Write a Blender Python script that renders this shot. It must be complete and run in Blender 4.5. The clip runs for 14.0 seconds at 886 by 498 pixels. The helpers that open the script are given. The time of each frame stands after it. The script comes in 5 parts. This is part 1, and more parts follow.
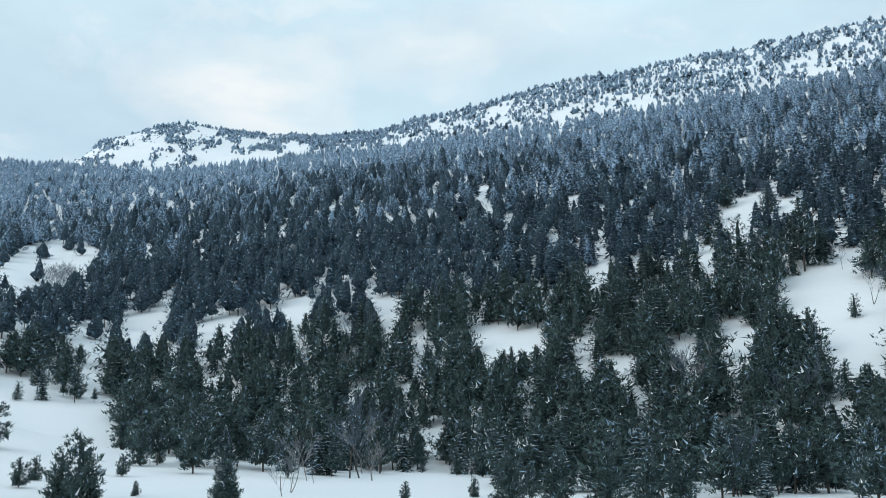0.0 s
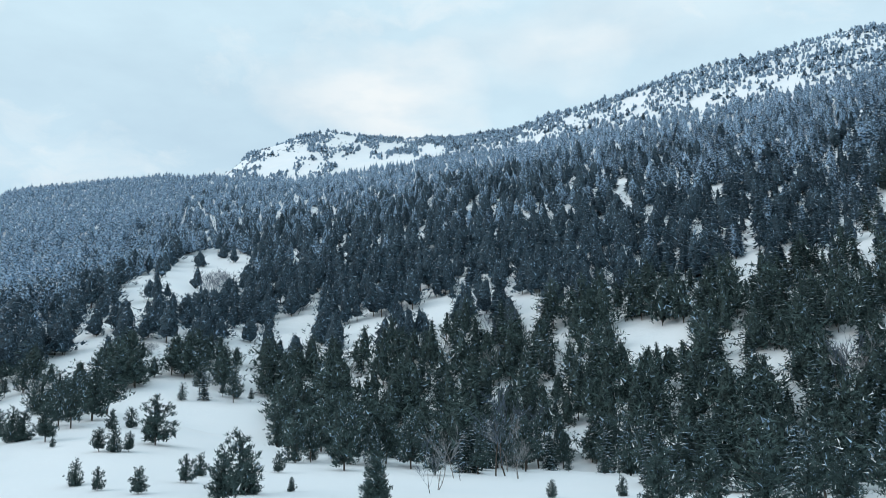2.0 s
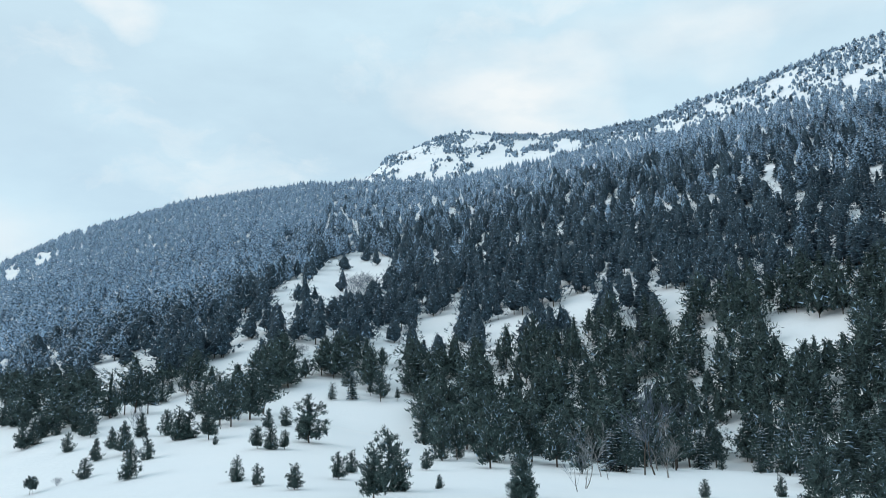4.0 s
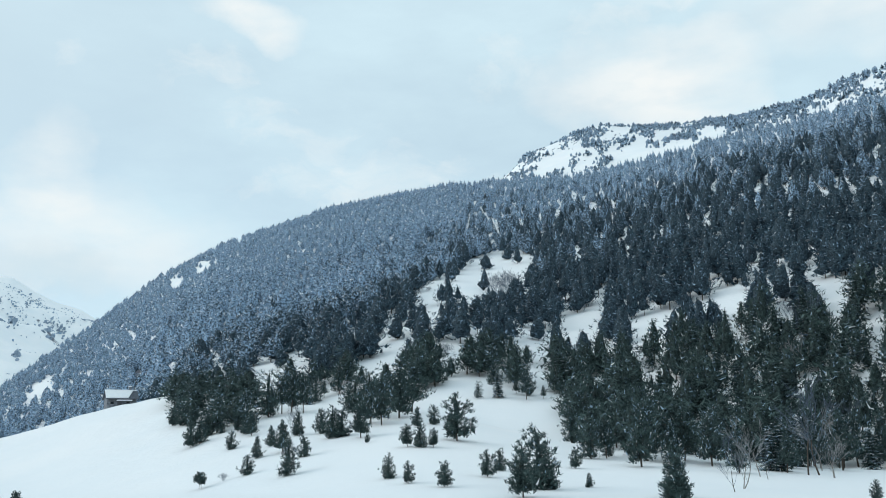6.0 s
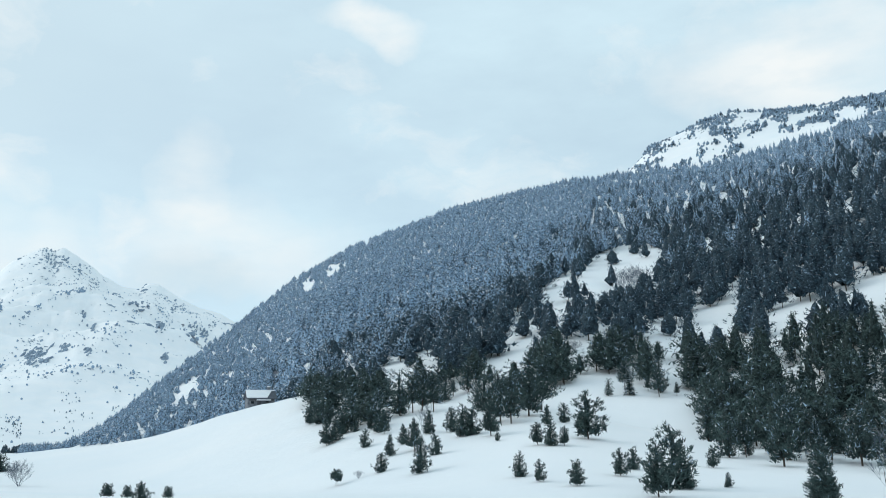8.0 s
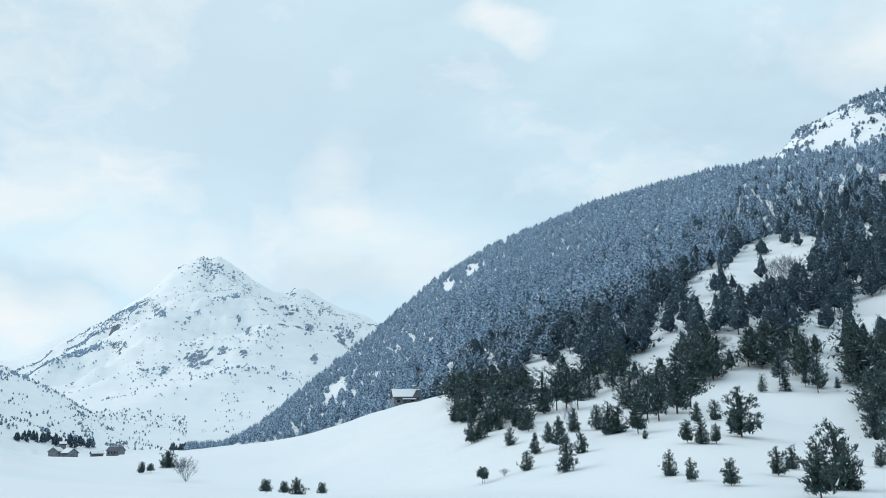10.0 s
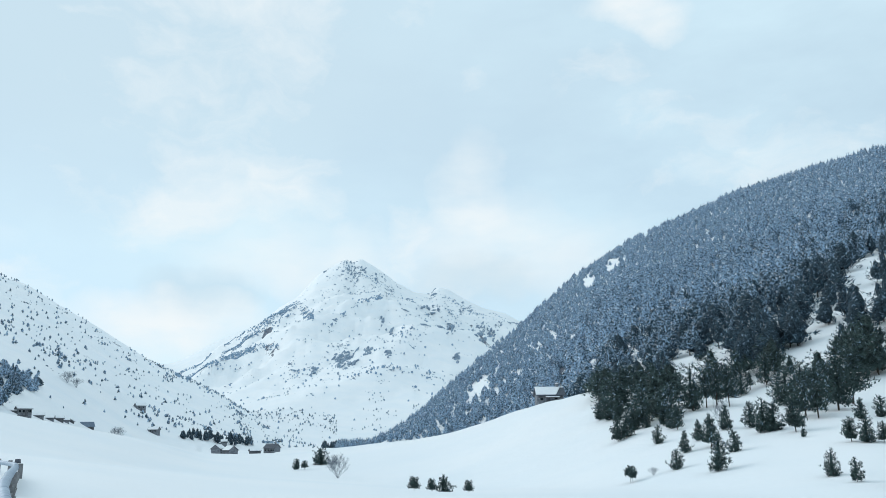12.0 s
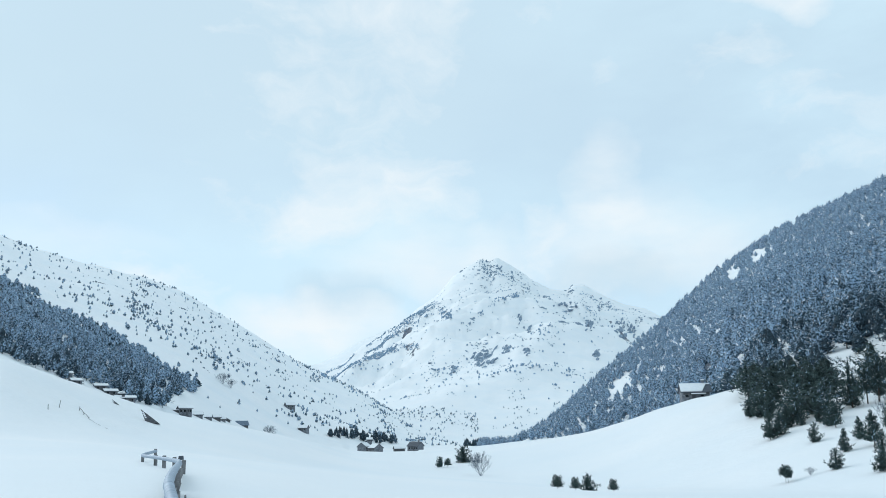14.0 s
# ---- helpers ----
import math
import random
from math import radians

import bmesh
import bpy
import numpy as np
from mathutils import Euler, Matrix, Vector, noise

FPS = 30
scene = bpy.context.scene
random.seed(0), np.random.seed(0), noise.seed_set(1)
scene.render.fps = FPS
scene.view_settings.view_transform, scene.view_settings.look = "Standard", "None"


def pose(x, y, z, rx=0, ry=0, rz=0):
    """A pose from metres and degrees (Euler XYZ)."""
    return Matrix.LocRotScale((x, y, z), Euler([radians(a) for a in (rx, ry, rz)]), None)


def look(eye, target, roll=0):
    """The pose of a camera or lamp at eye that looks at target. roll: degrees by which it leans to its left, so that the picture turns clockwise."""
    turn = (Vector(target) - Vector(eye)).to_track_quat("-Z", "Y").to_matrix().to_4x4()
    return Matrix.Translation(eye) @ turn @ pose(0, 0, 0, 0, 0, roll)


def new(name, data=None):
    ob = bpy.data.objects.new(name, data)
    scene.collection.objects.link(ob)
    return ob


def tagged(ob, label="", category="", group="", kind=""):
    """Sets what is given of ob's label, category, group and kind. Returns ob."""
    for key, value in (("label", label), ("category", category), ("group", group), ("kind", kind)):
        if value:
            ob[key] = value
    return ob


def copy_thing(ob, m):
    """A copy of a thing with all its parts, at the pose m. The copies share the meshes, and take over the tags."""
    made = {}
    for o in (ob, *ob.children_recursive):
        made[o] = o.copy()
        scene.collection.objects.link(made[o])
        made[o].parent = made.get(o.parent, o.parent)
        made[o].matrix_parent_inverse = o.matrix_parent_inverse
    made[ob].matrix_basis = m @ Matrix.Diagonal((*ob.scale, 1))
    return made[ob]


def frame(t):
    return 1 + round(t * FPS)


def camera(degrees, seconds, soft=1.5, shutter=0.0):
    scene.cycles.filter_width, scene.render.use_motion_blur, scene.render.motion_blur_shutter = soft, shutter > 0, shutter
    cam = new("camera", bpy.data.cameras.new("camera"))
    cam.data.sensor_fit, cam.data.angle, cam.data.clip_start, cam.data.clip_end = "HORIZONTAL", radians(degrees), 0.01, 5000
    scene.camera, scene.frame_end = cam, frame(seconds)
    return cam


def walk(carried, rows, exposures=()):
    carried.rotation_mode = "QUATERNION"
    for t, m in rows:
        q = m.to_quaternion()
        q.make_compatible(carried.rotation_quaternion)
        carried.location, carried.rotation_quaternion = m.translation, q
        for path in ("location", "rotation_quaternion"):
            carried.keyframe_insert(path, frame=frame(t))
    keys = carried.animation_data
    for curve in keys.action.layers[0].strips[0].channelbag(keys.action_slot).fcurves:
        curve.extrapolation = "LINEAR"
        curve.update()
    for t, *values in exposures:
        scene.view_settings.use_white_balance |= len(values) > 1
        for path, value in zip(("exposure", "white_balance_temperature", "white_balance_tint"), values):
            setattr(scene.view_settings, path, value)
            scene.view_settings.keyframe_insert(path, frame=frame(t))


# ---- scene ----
# A tripod pan: the eye stands still, the head turns to the left at a steady pitch.
EYE = 1.6
cam = camera(53.98, 14.0, 0.6)
YAWS = [
    (0.0, 0.0), (0.5, 1.690), (1.0, 4.140), (1.5, 6.723), (2.0, 9.292), (2.5, 11.570), (3.0, 13.754), (3.2, 14.64),
    (5.3, 25.155), (5.5, 26.015), (6.0, 28.081), (6.5, 30.076), (7.0, 31.982), (7.5, 34.019), (8.0, 36.450), (8.2, 37.425),
    (10.3, 47.14), (10.5, 48.080), (11.0, 50.420), (11.5, 52.710), (12.0, 55.030), (12.5, 57.425), (13.0, 59.820),
    (13.5, 62.270), (14.0, 64.115),
]
PITCH, LEAN = 12.185, 0.776
EXPOSURES = [(0.0, 0.0, 6640, 10), (3.0, 0.0, 6600, 10), (6.5, 0.0, 6800, 10), (8.0, 0.0, 6740, 10), (10.5, 0.0, 6660, 10), (13.0, 0.0, 6570, 10), (14.0, 0.0, 6510, 10)]
walk(cam, [(t, pose(0, 0, EYE, 0, 0, yaw) @ pose(0, 0, 0, 90 + PITCH, 0, 0) @ pose(0, 0, 0, 0, 0, -LEAN)) for t, yaw in YAWS], EXPOSURES)

# ---- world and sun ----
SUN_AZ, SUN_EL = 118.0, 24.0          # degrees to the left of straight ahead, degrees up
world = bpy.data.worlds.new("sky")
scene.world = world
world.use_nodes = True
wn, wl = world.node_tree.nodes, world.node_tree.links
wn.clear()
w_out = wn.new("ShaderNodeOutputWorld")
w_bg = wn.new("ShaderNodeBackground")
w_sky = wn.new("ShaderNodeTexSky")
w_sky.sky_type, w_sky.sun_disc = "NISHITA", False
w_sky.sun_elevation, w_sky.sun_rotation = radians(SUN_EL), radians(-SUN_AZ)
w_sky.altitude, w_sky.dust_density, w_sky.ozone_density = 1900, 1.0, 1.5
w_bg.inputs["Strength"].default_value = 0.138
w_geo = wn.new("ShaderNodeTexCoord")


def wnode(kind, operation="", use_clamp=False, data_type=""):
    n = wn.new(kind)
    if operation:
        n.operation = operation
    if use_clamp:
        n.use_clamp = True
    if data_type:
        n.data_type = data_type
    return n


def wmath(op, a, b=None, clamp=False):
    n = wnode("ShaderNodeMath", operation=op, use_clamp=clamp)
    for i, v in enumerate((a, b)):
        if v is None:
            continue
        if isinstance(v, (int, float)):
            n.inputs[i].default_value = v
        else:
            wl.new(v, n.inputs[i])
    return n.outputs[0]


def direction(az, el):
    a, e = radians(az), radians(el)
    return (-math.sin(a) * math.cos(e), math.cos(a) * math.cos(e), math.sin(e))


def cloud_bank(az, el, width, height):
    """A soft bank of cloud round a direction: 1 in its middle, 0 at its rim (sizes in degrees)."""
    d = Vector(direction(az, el))
    side = Vector((math.cos(radians(az)), math.sin(radians(az)), 0))
    up = side.cross(d) * -1
    parts = []
    for axis, size in ((side, width), (up, height)):
        dot = wnode("ShaderNodeVectorMath", operation="DOT_PRODUCT")
        wl.new(w_warp, dot.inputs[0])
        dot.inputs[1].default_value = axis
        parts.append(wmath("POWER", wmath("DIVIDE", dot.outputs["Value"], math.sin(radians(size))), 2.0))
    front = wnode("ShaderNodeVectorMath", operation="DOT_PRODUCT")
    wl.new(w_warp, front.inputs[0])
    front.inputs[1].default_value = d
    body = wmath("SUBTRACT", 1.0, wmath("ADD", parts[0], parts[1]), True)
    return wmath("MULTIPLY", body, wmath("GREATER_THAN", front.outputs["Value"], 0.0))


# the direction, stirred a little so that cloud rims are ragged
w_stir = wnode("ShaderNodeTexNoise")
w_stir.inputs["Scale"].default_value, w_stir.inputs["Detail"].default_value = 9.0, 8.0
wl.new(w_geo.outputs["Generated"], w_stir.inputs["Vector"])
w_shift = wnode("ShaderNodeVectorMath", operation="MULTIPLY_ADD")
wl.new(w_stir.outputs["Color"], w_shift.inputs[0])
w_shift.inputs[1].default_value = (0.14, 0.14, 0.10)
w_shift.inputs[2].default_value = (-0.07, -0.07, -0.05)
w_sum = wnode("ShaderNodeVectorMath", operation="ADD")
wl.new(w_geo.outputs["Generated"], w_sum.inputs[0])
wl.new(w_shift.outputs[0], w_sum.inputs[1])
w_warp = w_sum.outputs[0]

# veil of thin high cloud everywhere, thicker and thinner
w_veil = wnode("ShaderNodeTexNoise")
w_veil.inputs["Scale"].default_value, w_veil.inputs["Detail"].default_value, w_veil.inputs["Roughness"].default_value = 2.2, 8.0, 0.55
w_flat = wnode("ShaderNodeMapping")
w_flat.inputs["Scale"].default_value = (1.0, 1.0, 2.6)
wl.new(w_geo.outputs["Generated"], w_flat.inputs["Vector"])
wl.new(w_flat.outputs[0], w_veil.inputs["Vector"])
veil = wnode("ShaderNodeMapRange")
veil.inputs["From Min"].default_value, veil.inputs["From Max"].default_value = 0.36, 0.66
veil.inputs["To Min"].default_value, veil.inputs["To Max"].default_value = 0.72, 1.0
wl.new(w_veil.outputs["Fac"], veil.inputs["Value"])
bright = wmath("MULTIPLY", cloud_bank(13.6, 22, 8, 3.6), 0.95)
for az, el, width, height, amount in ((-4.9, 26, 9, 3, 0.4), (2.7, 24.5, 7, 3, 0.4), (41.5, 26.8, 4.5, 1.9, 1.0), (53.5, 16.3, 3, 4, 0.55), (72.5, 7.0, 7, 2.6, 0.9), (64, 11.5, 9, 2.6, 0.6), (50, 12, 9, 4, 0.6), (90, 12, 9, 2, 0.3)):
    bright = wmath("ADD", bright, wmath("MULTIPLY", cloud_bank(az, el, width, height), amount))
bright = wmath("MINIMUM", bright, 1.0)
w_billow = wnode("ShaderNodeMapRange")
w_billow.inputs["From Min"].default_value, w_billow.inputs["From Max"].default_value = 0.35, 0.6
w_billow.inputs["To Min"].default_value, w_billow.inputs["To Max"].default_value = 0.45, 1.0
w_puff = wnode("ShaderNodeTexNoise")
w_puff.inputs["Scale"].default_value, w_puff.inputs["Detail"].default_value = 11.0, 7.0
wl.new(w_flat.outputs[0], w_puff.inputs["Vector"])
wl.new(w_puff.outputs["Fac"], w_billow.inputs["Value"])
bright = wmath("MULTIPLY", bright, w_billow.outputs[0])
grey = wmath("MINIMUM", wmath("ADD", cloud_bank(78, 26, 34, 14), wmath("ADD", cloud_bank(52.8, 9.6, 5, 1.8), wmath("MULTIPLY", cloud_bank(71, 9.0, 4, 2.0), 0.8))), 1.0)
w_mix = wnode("ShaderNodeMix", data_type="RGBA")
w_mix.inputs["B"].default_value = (4.85, 6.42, 7.32, 1)
wl.new(veil.outputs[0], w_mix.inputs["Factor"])
wl.new(w_sky.outputs[0], w_mix.inputs["A"])
w_mix2 = wnode("ShaderNodeMix", data_type="RGBA")
w_mix2.inputs["B"].default_value = (4.25, 5.55, 6.45, 1)
wl.new(grey, w_mix2.inputs["Factor"])
wl.new(w_mix.outputs["Result"], w_mix2.inputs["A"])
# soft cream-coloured billows, lower and wider than the single clouds
w_bill = wnode("ShaderNodeTexNoise")
w_bill.inputs["Scale"].default_value, w_bill.inputs["Detail"].default_value, w_bill.inputs["Roughness"].default_value = 3.6, 9.0, 0.58
w_long = wnode("ShaderNodeMapping")
w_long.inputs["Scale"].default_value, w_long.inputs["Location"].default_value = (1.0, 1.0, 2.2), (0.35, 0.1, 0.2)
wl.new(w_warp, w_long.inputs["Vector"])
wl.new(w_long.outputs[0], w_bill.inputs["Vector"])
w_cream = wnode("ShaderNodeMapRange")
w_cream.inputs["From Min"].default_value, w_cream.inputs["From Max"].default_value = 0.52, 0.70
w_cream.inputs["To Max"].default_value = 0.72
wl.new(w_bill.outputs["Fac"], w_cream.inputs["Value"])
bright = wmath("MAXIMUM", bright, w_cream.outputs[0])
w_mix3 = wnode("ShaderNodeMix", data_type="RGBA")
w_mix3.inputs["B"].default_value = (6.45, 6.9, 7.15, 1)
wl.new(bright, w_mix3.inputs["Factor"])
wl.new(w_mix2.outputs["Result"], w_mix3.inputs["A"])
wl.new(w_mix3.outputs["Result"], w_bg.inputs["Color"])
wl.new(w_bg.outputs[0], w_out.inputs["Surface"])

sun_data = bpy.data.lights.new("sun", "SUN")
sun_data.energy, sun_data.angle, sun_data.color = 1.25, radians(50), (1.0, 0.96, 0.92)
sun = new("sun", sun_data)
sun.matrix_world = look(Vector(direction(SUN_AZ, SUN_EL)) * 50, (0, 0, 0))

# ---- materials ----
def material(name, rough=0.9):
    m = bpy.data.materials.new(name)
    m.use_nodes = True
    bsdf = m.node_tree.nodes["Principled BSDF"]
    bsdf.inputs["Roughness"].default_value = rough
    return m, m.node_tree.nodes, m.node_tree.links, bsdf


def noise_node(nodes, links, coords, scale, detail=4.0, rough=0.55):
    n = nodes.new("ShaderNodeTexNoise")
    n.inputs["Scale"].default_value, n.inputs["Detail"].default_value, n.inputs["Roughness"].default_value = scale, detail, rough
    links.new(coords, n.inputs["Vector"])
    return n.outputs["Fac"]


def ramp(nodes, links, fac, *stops):
    r = nodes.new("ShaderNodeValToRGB")
    while len(r.color_ramp.elements) < len(stops):
        r.color_ramp.elements.new(0.5)
    for e, (at, col) in zip(r.color_ramp.elements, stops):
        e.position, e.color = at, (*col, 1)
    links.new(fac, r.inputs["Fac"])
    return r.outputs["Color"]


def add_bump(nodes, links, bsdf, height, strength, distance):
    b = nodes.new("ShaderNodeBump")
    b.inputs["Strength"].default_value, b.inputs["Distance"].default_value = strength, distance
    links.new(height, b.inputs["Height"])
    links.new(b.outputs[0], bsdf.inputs["Normal"])


def mixed(nodes, links, fac, a, b, blend="MIX"):
    n = nodes.new("ShaderNodeMix")
    n.data_type, n.blend_type = "RGBA", blend
    for sock, v in (("Factor", fac), ("A", a), ("B", b)):
        if isinstance(v, (int, float)):
            n.inputs[sock].default_value = v
        elif isinstance(v, tuple):
            n.inputs[sock].default_value = (*v, 1)
        else:
            links.new(v, n.inputs[sock])
    return n.outputs["Result"]


def simple(name, dark, light, scale, rough=0.9, bump=0.3, size=0.02, metal=0.0):
    """Two tones of one surface at two scales, with fine relief."""
    m, n, l, b = material(name, rough)
    co = n.new("ShaderNodeTexCoord").outputs["Object"]
    big, fine = noise_node(n, l, co, scale), noise_node(n, l, co, scale * 7, 6)
    col = mixed(n, l, fine, ramp(n, l, big, (0.3, dark), (0.7, light)), light, "MULTIPLY")
    col2 = mixed(n, l, 0.6, col, ramp(n, l, big, (0.3, dark), (0.7, light)))
    l.new(col2, b.inputs["Base Color"])
    b.inputs["Metallic"].default_value = metal
    add_bump(n, l, b, fine, bump, size)
    return m


def snow_ground():
    m, n, l, b = material("snow_ground", 0.75)
    co = n.new("ShaderNodeTexCoord").outputs["Object"]
    drift, crust, grain = noise_node(n, l, co, 0.03, 5), noise_node(n, l, co, 0.45, 6), noise_node(n, l, co, 5.0, 4)
    snow = ramp(n, l, drift, (0.3, (0.80, 0.84, 0.87)), (0.7, (0.87, 0.88, 0.89)))
    # bare rock where the far slopes are steep and broken
    geo = n.new("ShaderNodeNewGeometry")
    sep = n.new("ShaderNodeSeparateXYZ")
    l.new(geo.outputs["Normal"], sep.inputs[0])
    crag = noise_node(n, l, co, 0.012, 9, 0.68)
    steep = n.new("ShaderNodeMath")
    steep.operation = "MULTIPLY_ADD"
    l.new(sep.outputs["Z"], steep.inputs[0])
    steep.inputs[1].default_value = -0.55
    l.new(crag, steep.inputs[2])
    mask = n.new("ShaderNodeMapRange")
    mask.inputs["From Min"].default_value, mask.inputs["From Max"].default_value = 0.205, 0.225
    l.new(steep.outputs[0], mask.inputs["Value"])
    rock = ramp(n, l, noise_node(n, l, co, 0.08, 6), (0.3, (0.07, 0.09, 0.12)), (0.7, (0.17, 0.20, 0.25)))
    l.new(mixed(n, l, mask.outputs[0], snow, rock), b.inputs["Base Color"])
    b.inputs["Specular IOR Level"].default_value = 0.25
    h = n.new("ShaderNodeMath")
    h.operation = "MULTIPLY_ADD"
    l.new(grain, h.inputs[0])
    h.inputs[1].default_value = 0.15
    l.new(crust, h.inputs[2])
    # broken relief on the mountain sides
    tilt = n.new("ShaderNodeMapRange")
    tilt.inputs["From Min"].default_value, tilt.inputs["From Max"].default_value = 0.985, 0.93
    tilt.inputs["To Max"].default_value = 30.0
    l.new(sep.outputs["Z"], tilt.inputs["Value"])
    relief = n.new("ShaderNodeMath")
    relief.operation = "MULTIPLY_ADD"
    l.new(crag, relief.inputs[0])
    l.new(tilt.outputs[0], relief.inputs[1])
    l.new(h.outputs[0], relief.inputs[2])
    add_bump(n, l, b, relief.outputs[0], 0.35, 0.25)
    return m


def leafy(name, dark, light):
    """Needles or twigs: tone changes from clump to clump."""
    m, n, l, b = material(name, 0.7)
    rnd = n.new("ShaderNodeNewGeometry").outputs["Random Per Island"]
    co = n.new("ShaderNodeTexCoord").outputs["Object"]
    tone = ramp(n, l, rnd, (0.0, dark), (1.0, light))
    big = noise_node(n, l, co, 0.2, 3)
    l.new(mixed(n, l, 0.75, tone, ramp(n, l, big, (0.35, (0.45, 0.5, 0.55)), (0.65, (1.0, 1.0, 0.98))), "MULTIPLY"), b.inputs["Base Color"])
    b.inputs["Specular IOR Level"].default_value = 0.2
    return m


SNOW_GROUND = snow_ground()
SNOW = simple("snow", (0.80, 0.83, 0.86), (0.88, 0.89, 0.90), 1.5, 0.8, 0.3, 0.05)
# needles of the farther woods, blued in the colour to suggest distance haze
NEEDLE = leafy("hazed_needles", (0.035, 0.072, 0.100), (0.082, 0.146, 0.190))
# greener copy without that blue, for near trees young and grown
GREEN = leafy("near_needles", (0.036, 0.064, 0.062), (0.100, 0.154, 0.148))
# rime on needles, its blue deepened to stand in for distance haze
FROSTED_HAZED = leafy("frosted_hazed_needles", (0.29, 0.43, 0.58), (0.56, 0.73, 0.90))
PALE_TWIG = leafy("pale_twigs", (0.20, 0.20, 0.205), (0.36, 0.36, 0.37))
TWIG = leafy("bare_twigs", (0.075, 0.095, 0.125), (0.16, 0.20, 0.26))


def boughs(name, frost_haze, dark=(0.011, 0.023, 0.032), light=(0.072, 0.115, 0.145)):
    """Massed needles seen from afar: sprays, shade painted between them, a share of rime."""
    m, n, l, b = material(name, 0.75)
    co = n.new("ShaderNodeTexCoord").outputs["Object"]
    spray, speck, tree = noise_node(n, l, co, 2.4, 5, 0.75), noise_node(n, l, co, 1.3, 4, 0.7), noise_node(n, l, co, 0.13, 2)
    # the near-black end stands in for shade in the crown's gaps
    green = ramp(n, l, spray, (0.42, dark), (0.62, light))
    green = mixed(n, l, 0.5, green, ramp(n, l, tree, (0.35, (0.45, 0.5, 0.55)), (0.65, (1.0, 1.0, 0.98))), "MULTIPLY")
    rime = ramp(n, l, speck, (0.60 - frost_haze * 0.32, (0, 0, 0)), (0.72 - frost_haze * 0.30, (1, 1, 1)))
    # the rime tint carries the blue of haze too
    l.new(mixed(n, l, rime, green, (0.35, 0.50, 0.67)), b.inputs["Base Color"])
    b.inputs["Specular IOR Level"].default_value = 0.2
    add_bump(n, l, b, spray, 0.9, 0.25)
    return m


BOUGHS = [boughs("boughs_green", 0.08), boughs("boughs_dusted", 0.38), boughs("boughs_rimed_hazed", 0.54)]
# near copy, greener; the far boughs have haze blue mixed in
NEAR_BOUGHS = [boughs("near_boughs", f, (0.012, 0.023, 0.023), (0.070, 0.108, 0.102)) for f in (0.05, 0.2, 0.4)]
BARK = simple("bark", (0.05, 0.042, 0.036), (0.13, 0.105, 0.085), 3.0, 0.95, 0.6, 0.03)
PALE_BARK = simple("pale_bark", (0.16, 0.15, 0.14), (0.42, 0.40, 0.38), 4.0, 0.9, 0.4, 0.02)
STONE = simple("rubble_stone", (0.105, 0.12, 0.142), (0.31, 0.33, 0.36), 1.6, 0.92, 0.8, 0.08)
PLANK = simple("weathered_plank", (0.07, 0.074, 0.082), (0.17, 0.176, 0.19), 2.2, 0.85, 0.5, 0.02)
GREY_WOOD = simple("grey_timber", (0.13, 0.135, 0.14), (0.29, 0.295, 0.30), 4.0, 0.85, 0.5, 0.01)
SLATE = simple("slate_roof", (0.05, 0.06, 0.08), (0.13, 0.15, 0.18), 2.0, 0.7, 0.4, 0.03)
SHEET = simple("blue_grey_sheet", (0.10, 0.15, 0.21), (0.17, 0.23, 0.31), 1.2, 0.5, 0.2, 0.02)
GLASS = simple("dark_window_glass", (0.015, 0.02, 0.025), (0.03, 0.035, 0.04), 1.0, 0.12, 0.02, 0.01)
PIPE = simple("galvanised_pipe", (0.27, 0.34, 0.42), (0.43, 0.52, 0.61), 5.0, 0.55, 0.2, 0.006, 0.5)
# rock of the peak: distance haze painted in as a paler, bluer colour
ROCK_HAZED = simple("hazed_rock", (0.17, 0.23, 0.30), (0.42, 0.52, 0.62), 0.3, 0.95, 0.9, 0.4)
# peak scrub: rime and painted haze in one pale blue tone
RIMED_HAZED = [leafy("rimed_hazed_sprays", (0.13, 0.20, 0.28), (0.26, 0.38, 0.50)), *(boughs("rimed_hazed_scrub", f, (0.07, 0.12, 0.17), (0.20, 0.31, 0.41)) for f in (0.3, 0.45, 0.6))]
# rock of the nearer heights, with some haze blue in its colour too
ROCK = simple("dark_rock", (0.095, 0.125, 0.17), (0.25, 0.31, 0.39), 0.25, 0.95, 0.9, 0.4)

# ---- ground ----
# The land is given in bearings (degrees to the left of straight ahead) and distances from the tripod; heights are metres above the eye.
def along(a, bearings, values, soften=1.2):
    """Values between bearings, softened."""
    return sum(np.interp(a + o * soften, bearings, values) for o in (-1.0, -0.5, 0.0, 0.5, 1.0)) / 5


def lattice(ix, iy, seed):
    h = (ix * 374761393 + iy * 668265263 + seed * 974711) & 0x7FFFFFFF
    h = ((h ^ (h >> 13)) * 1274126177) & 0x7FFFFFFF
    return ((h ^ (h >> 16)) & 0xFFFF) / 65535.0


def value_noise(x, y, seed):
    ix, iy = np.floor(x).astype(np.int64), np.floor(y).astype(np.int64)
    fx, fy = x - ix, y - iy
    fx, fy = fx * fx * (3 - 2 * fx), fy * fy * (3 - 2 * fy)
    a, b = lattice(ix, iy, seed), lattice(ix + 1, iy, seed)
    c, d = lattice(ix, iy + 1, seed), lattice(ix + 1, iy + 1, seed)
    return (a + (b - a) * fx) * (1 - fy) + (c + (d - c) * fx) * fy


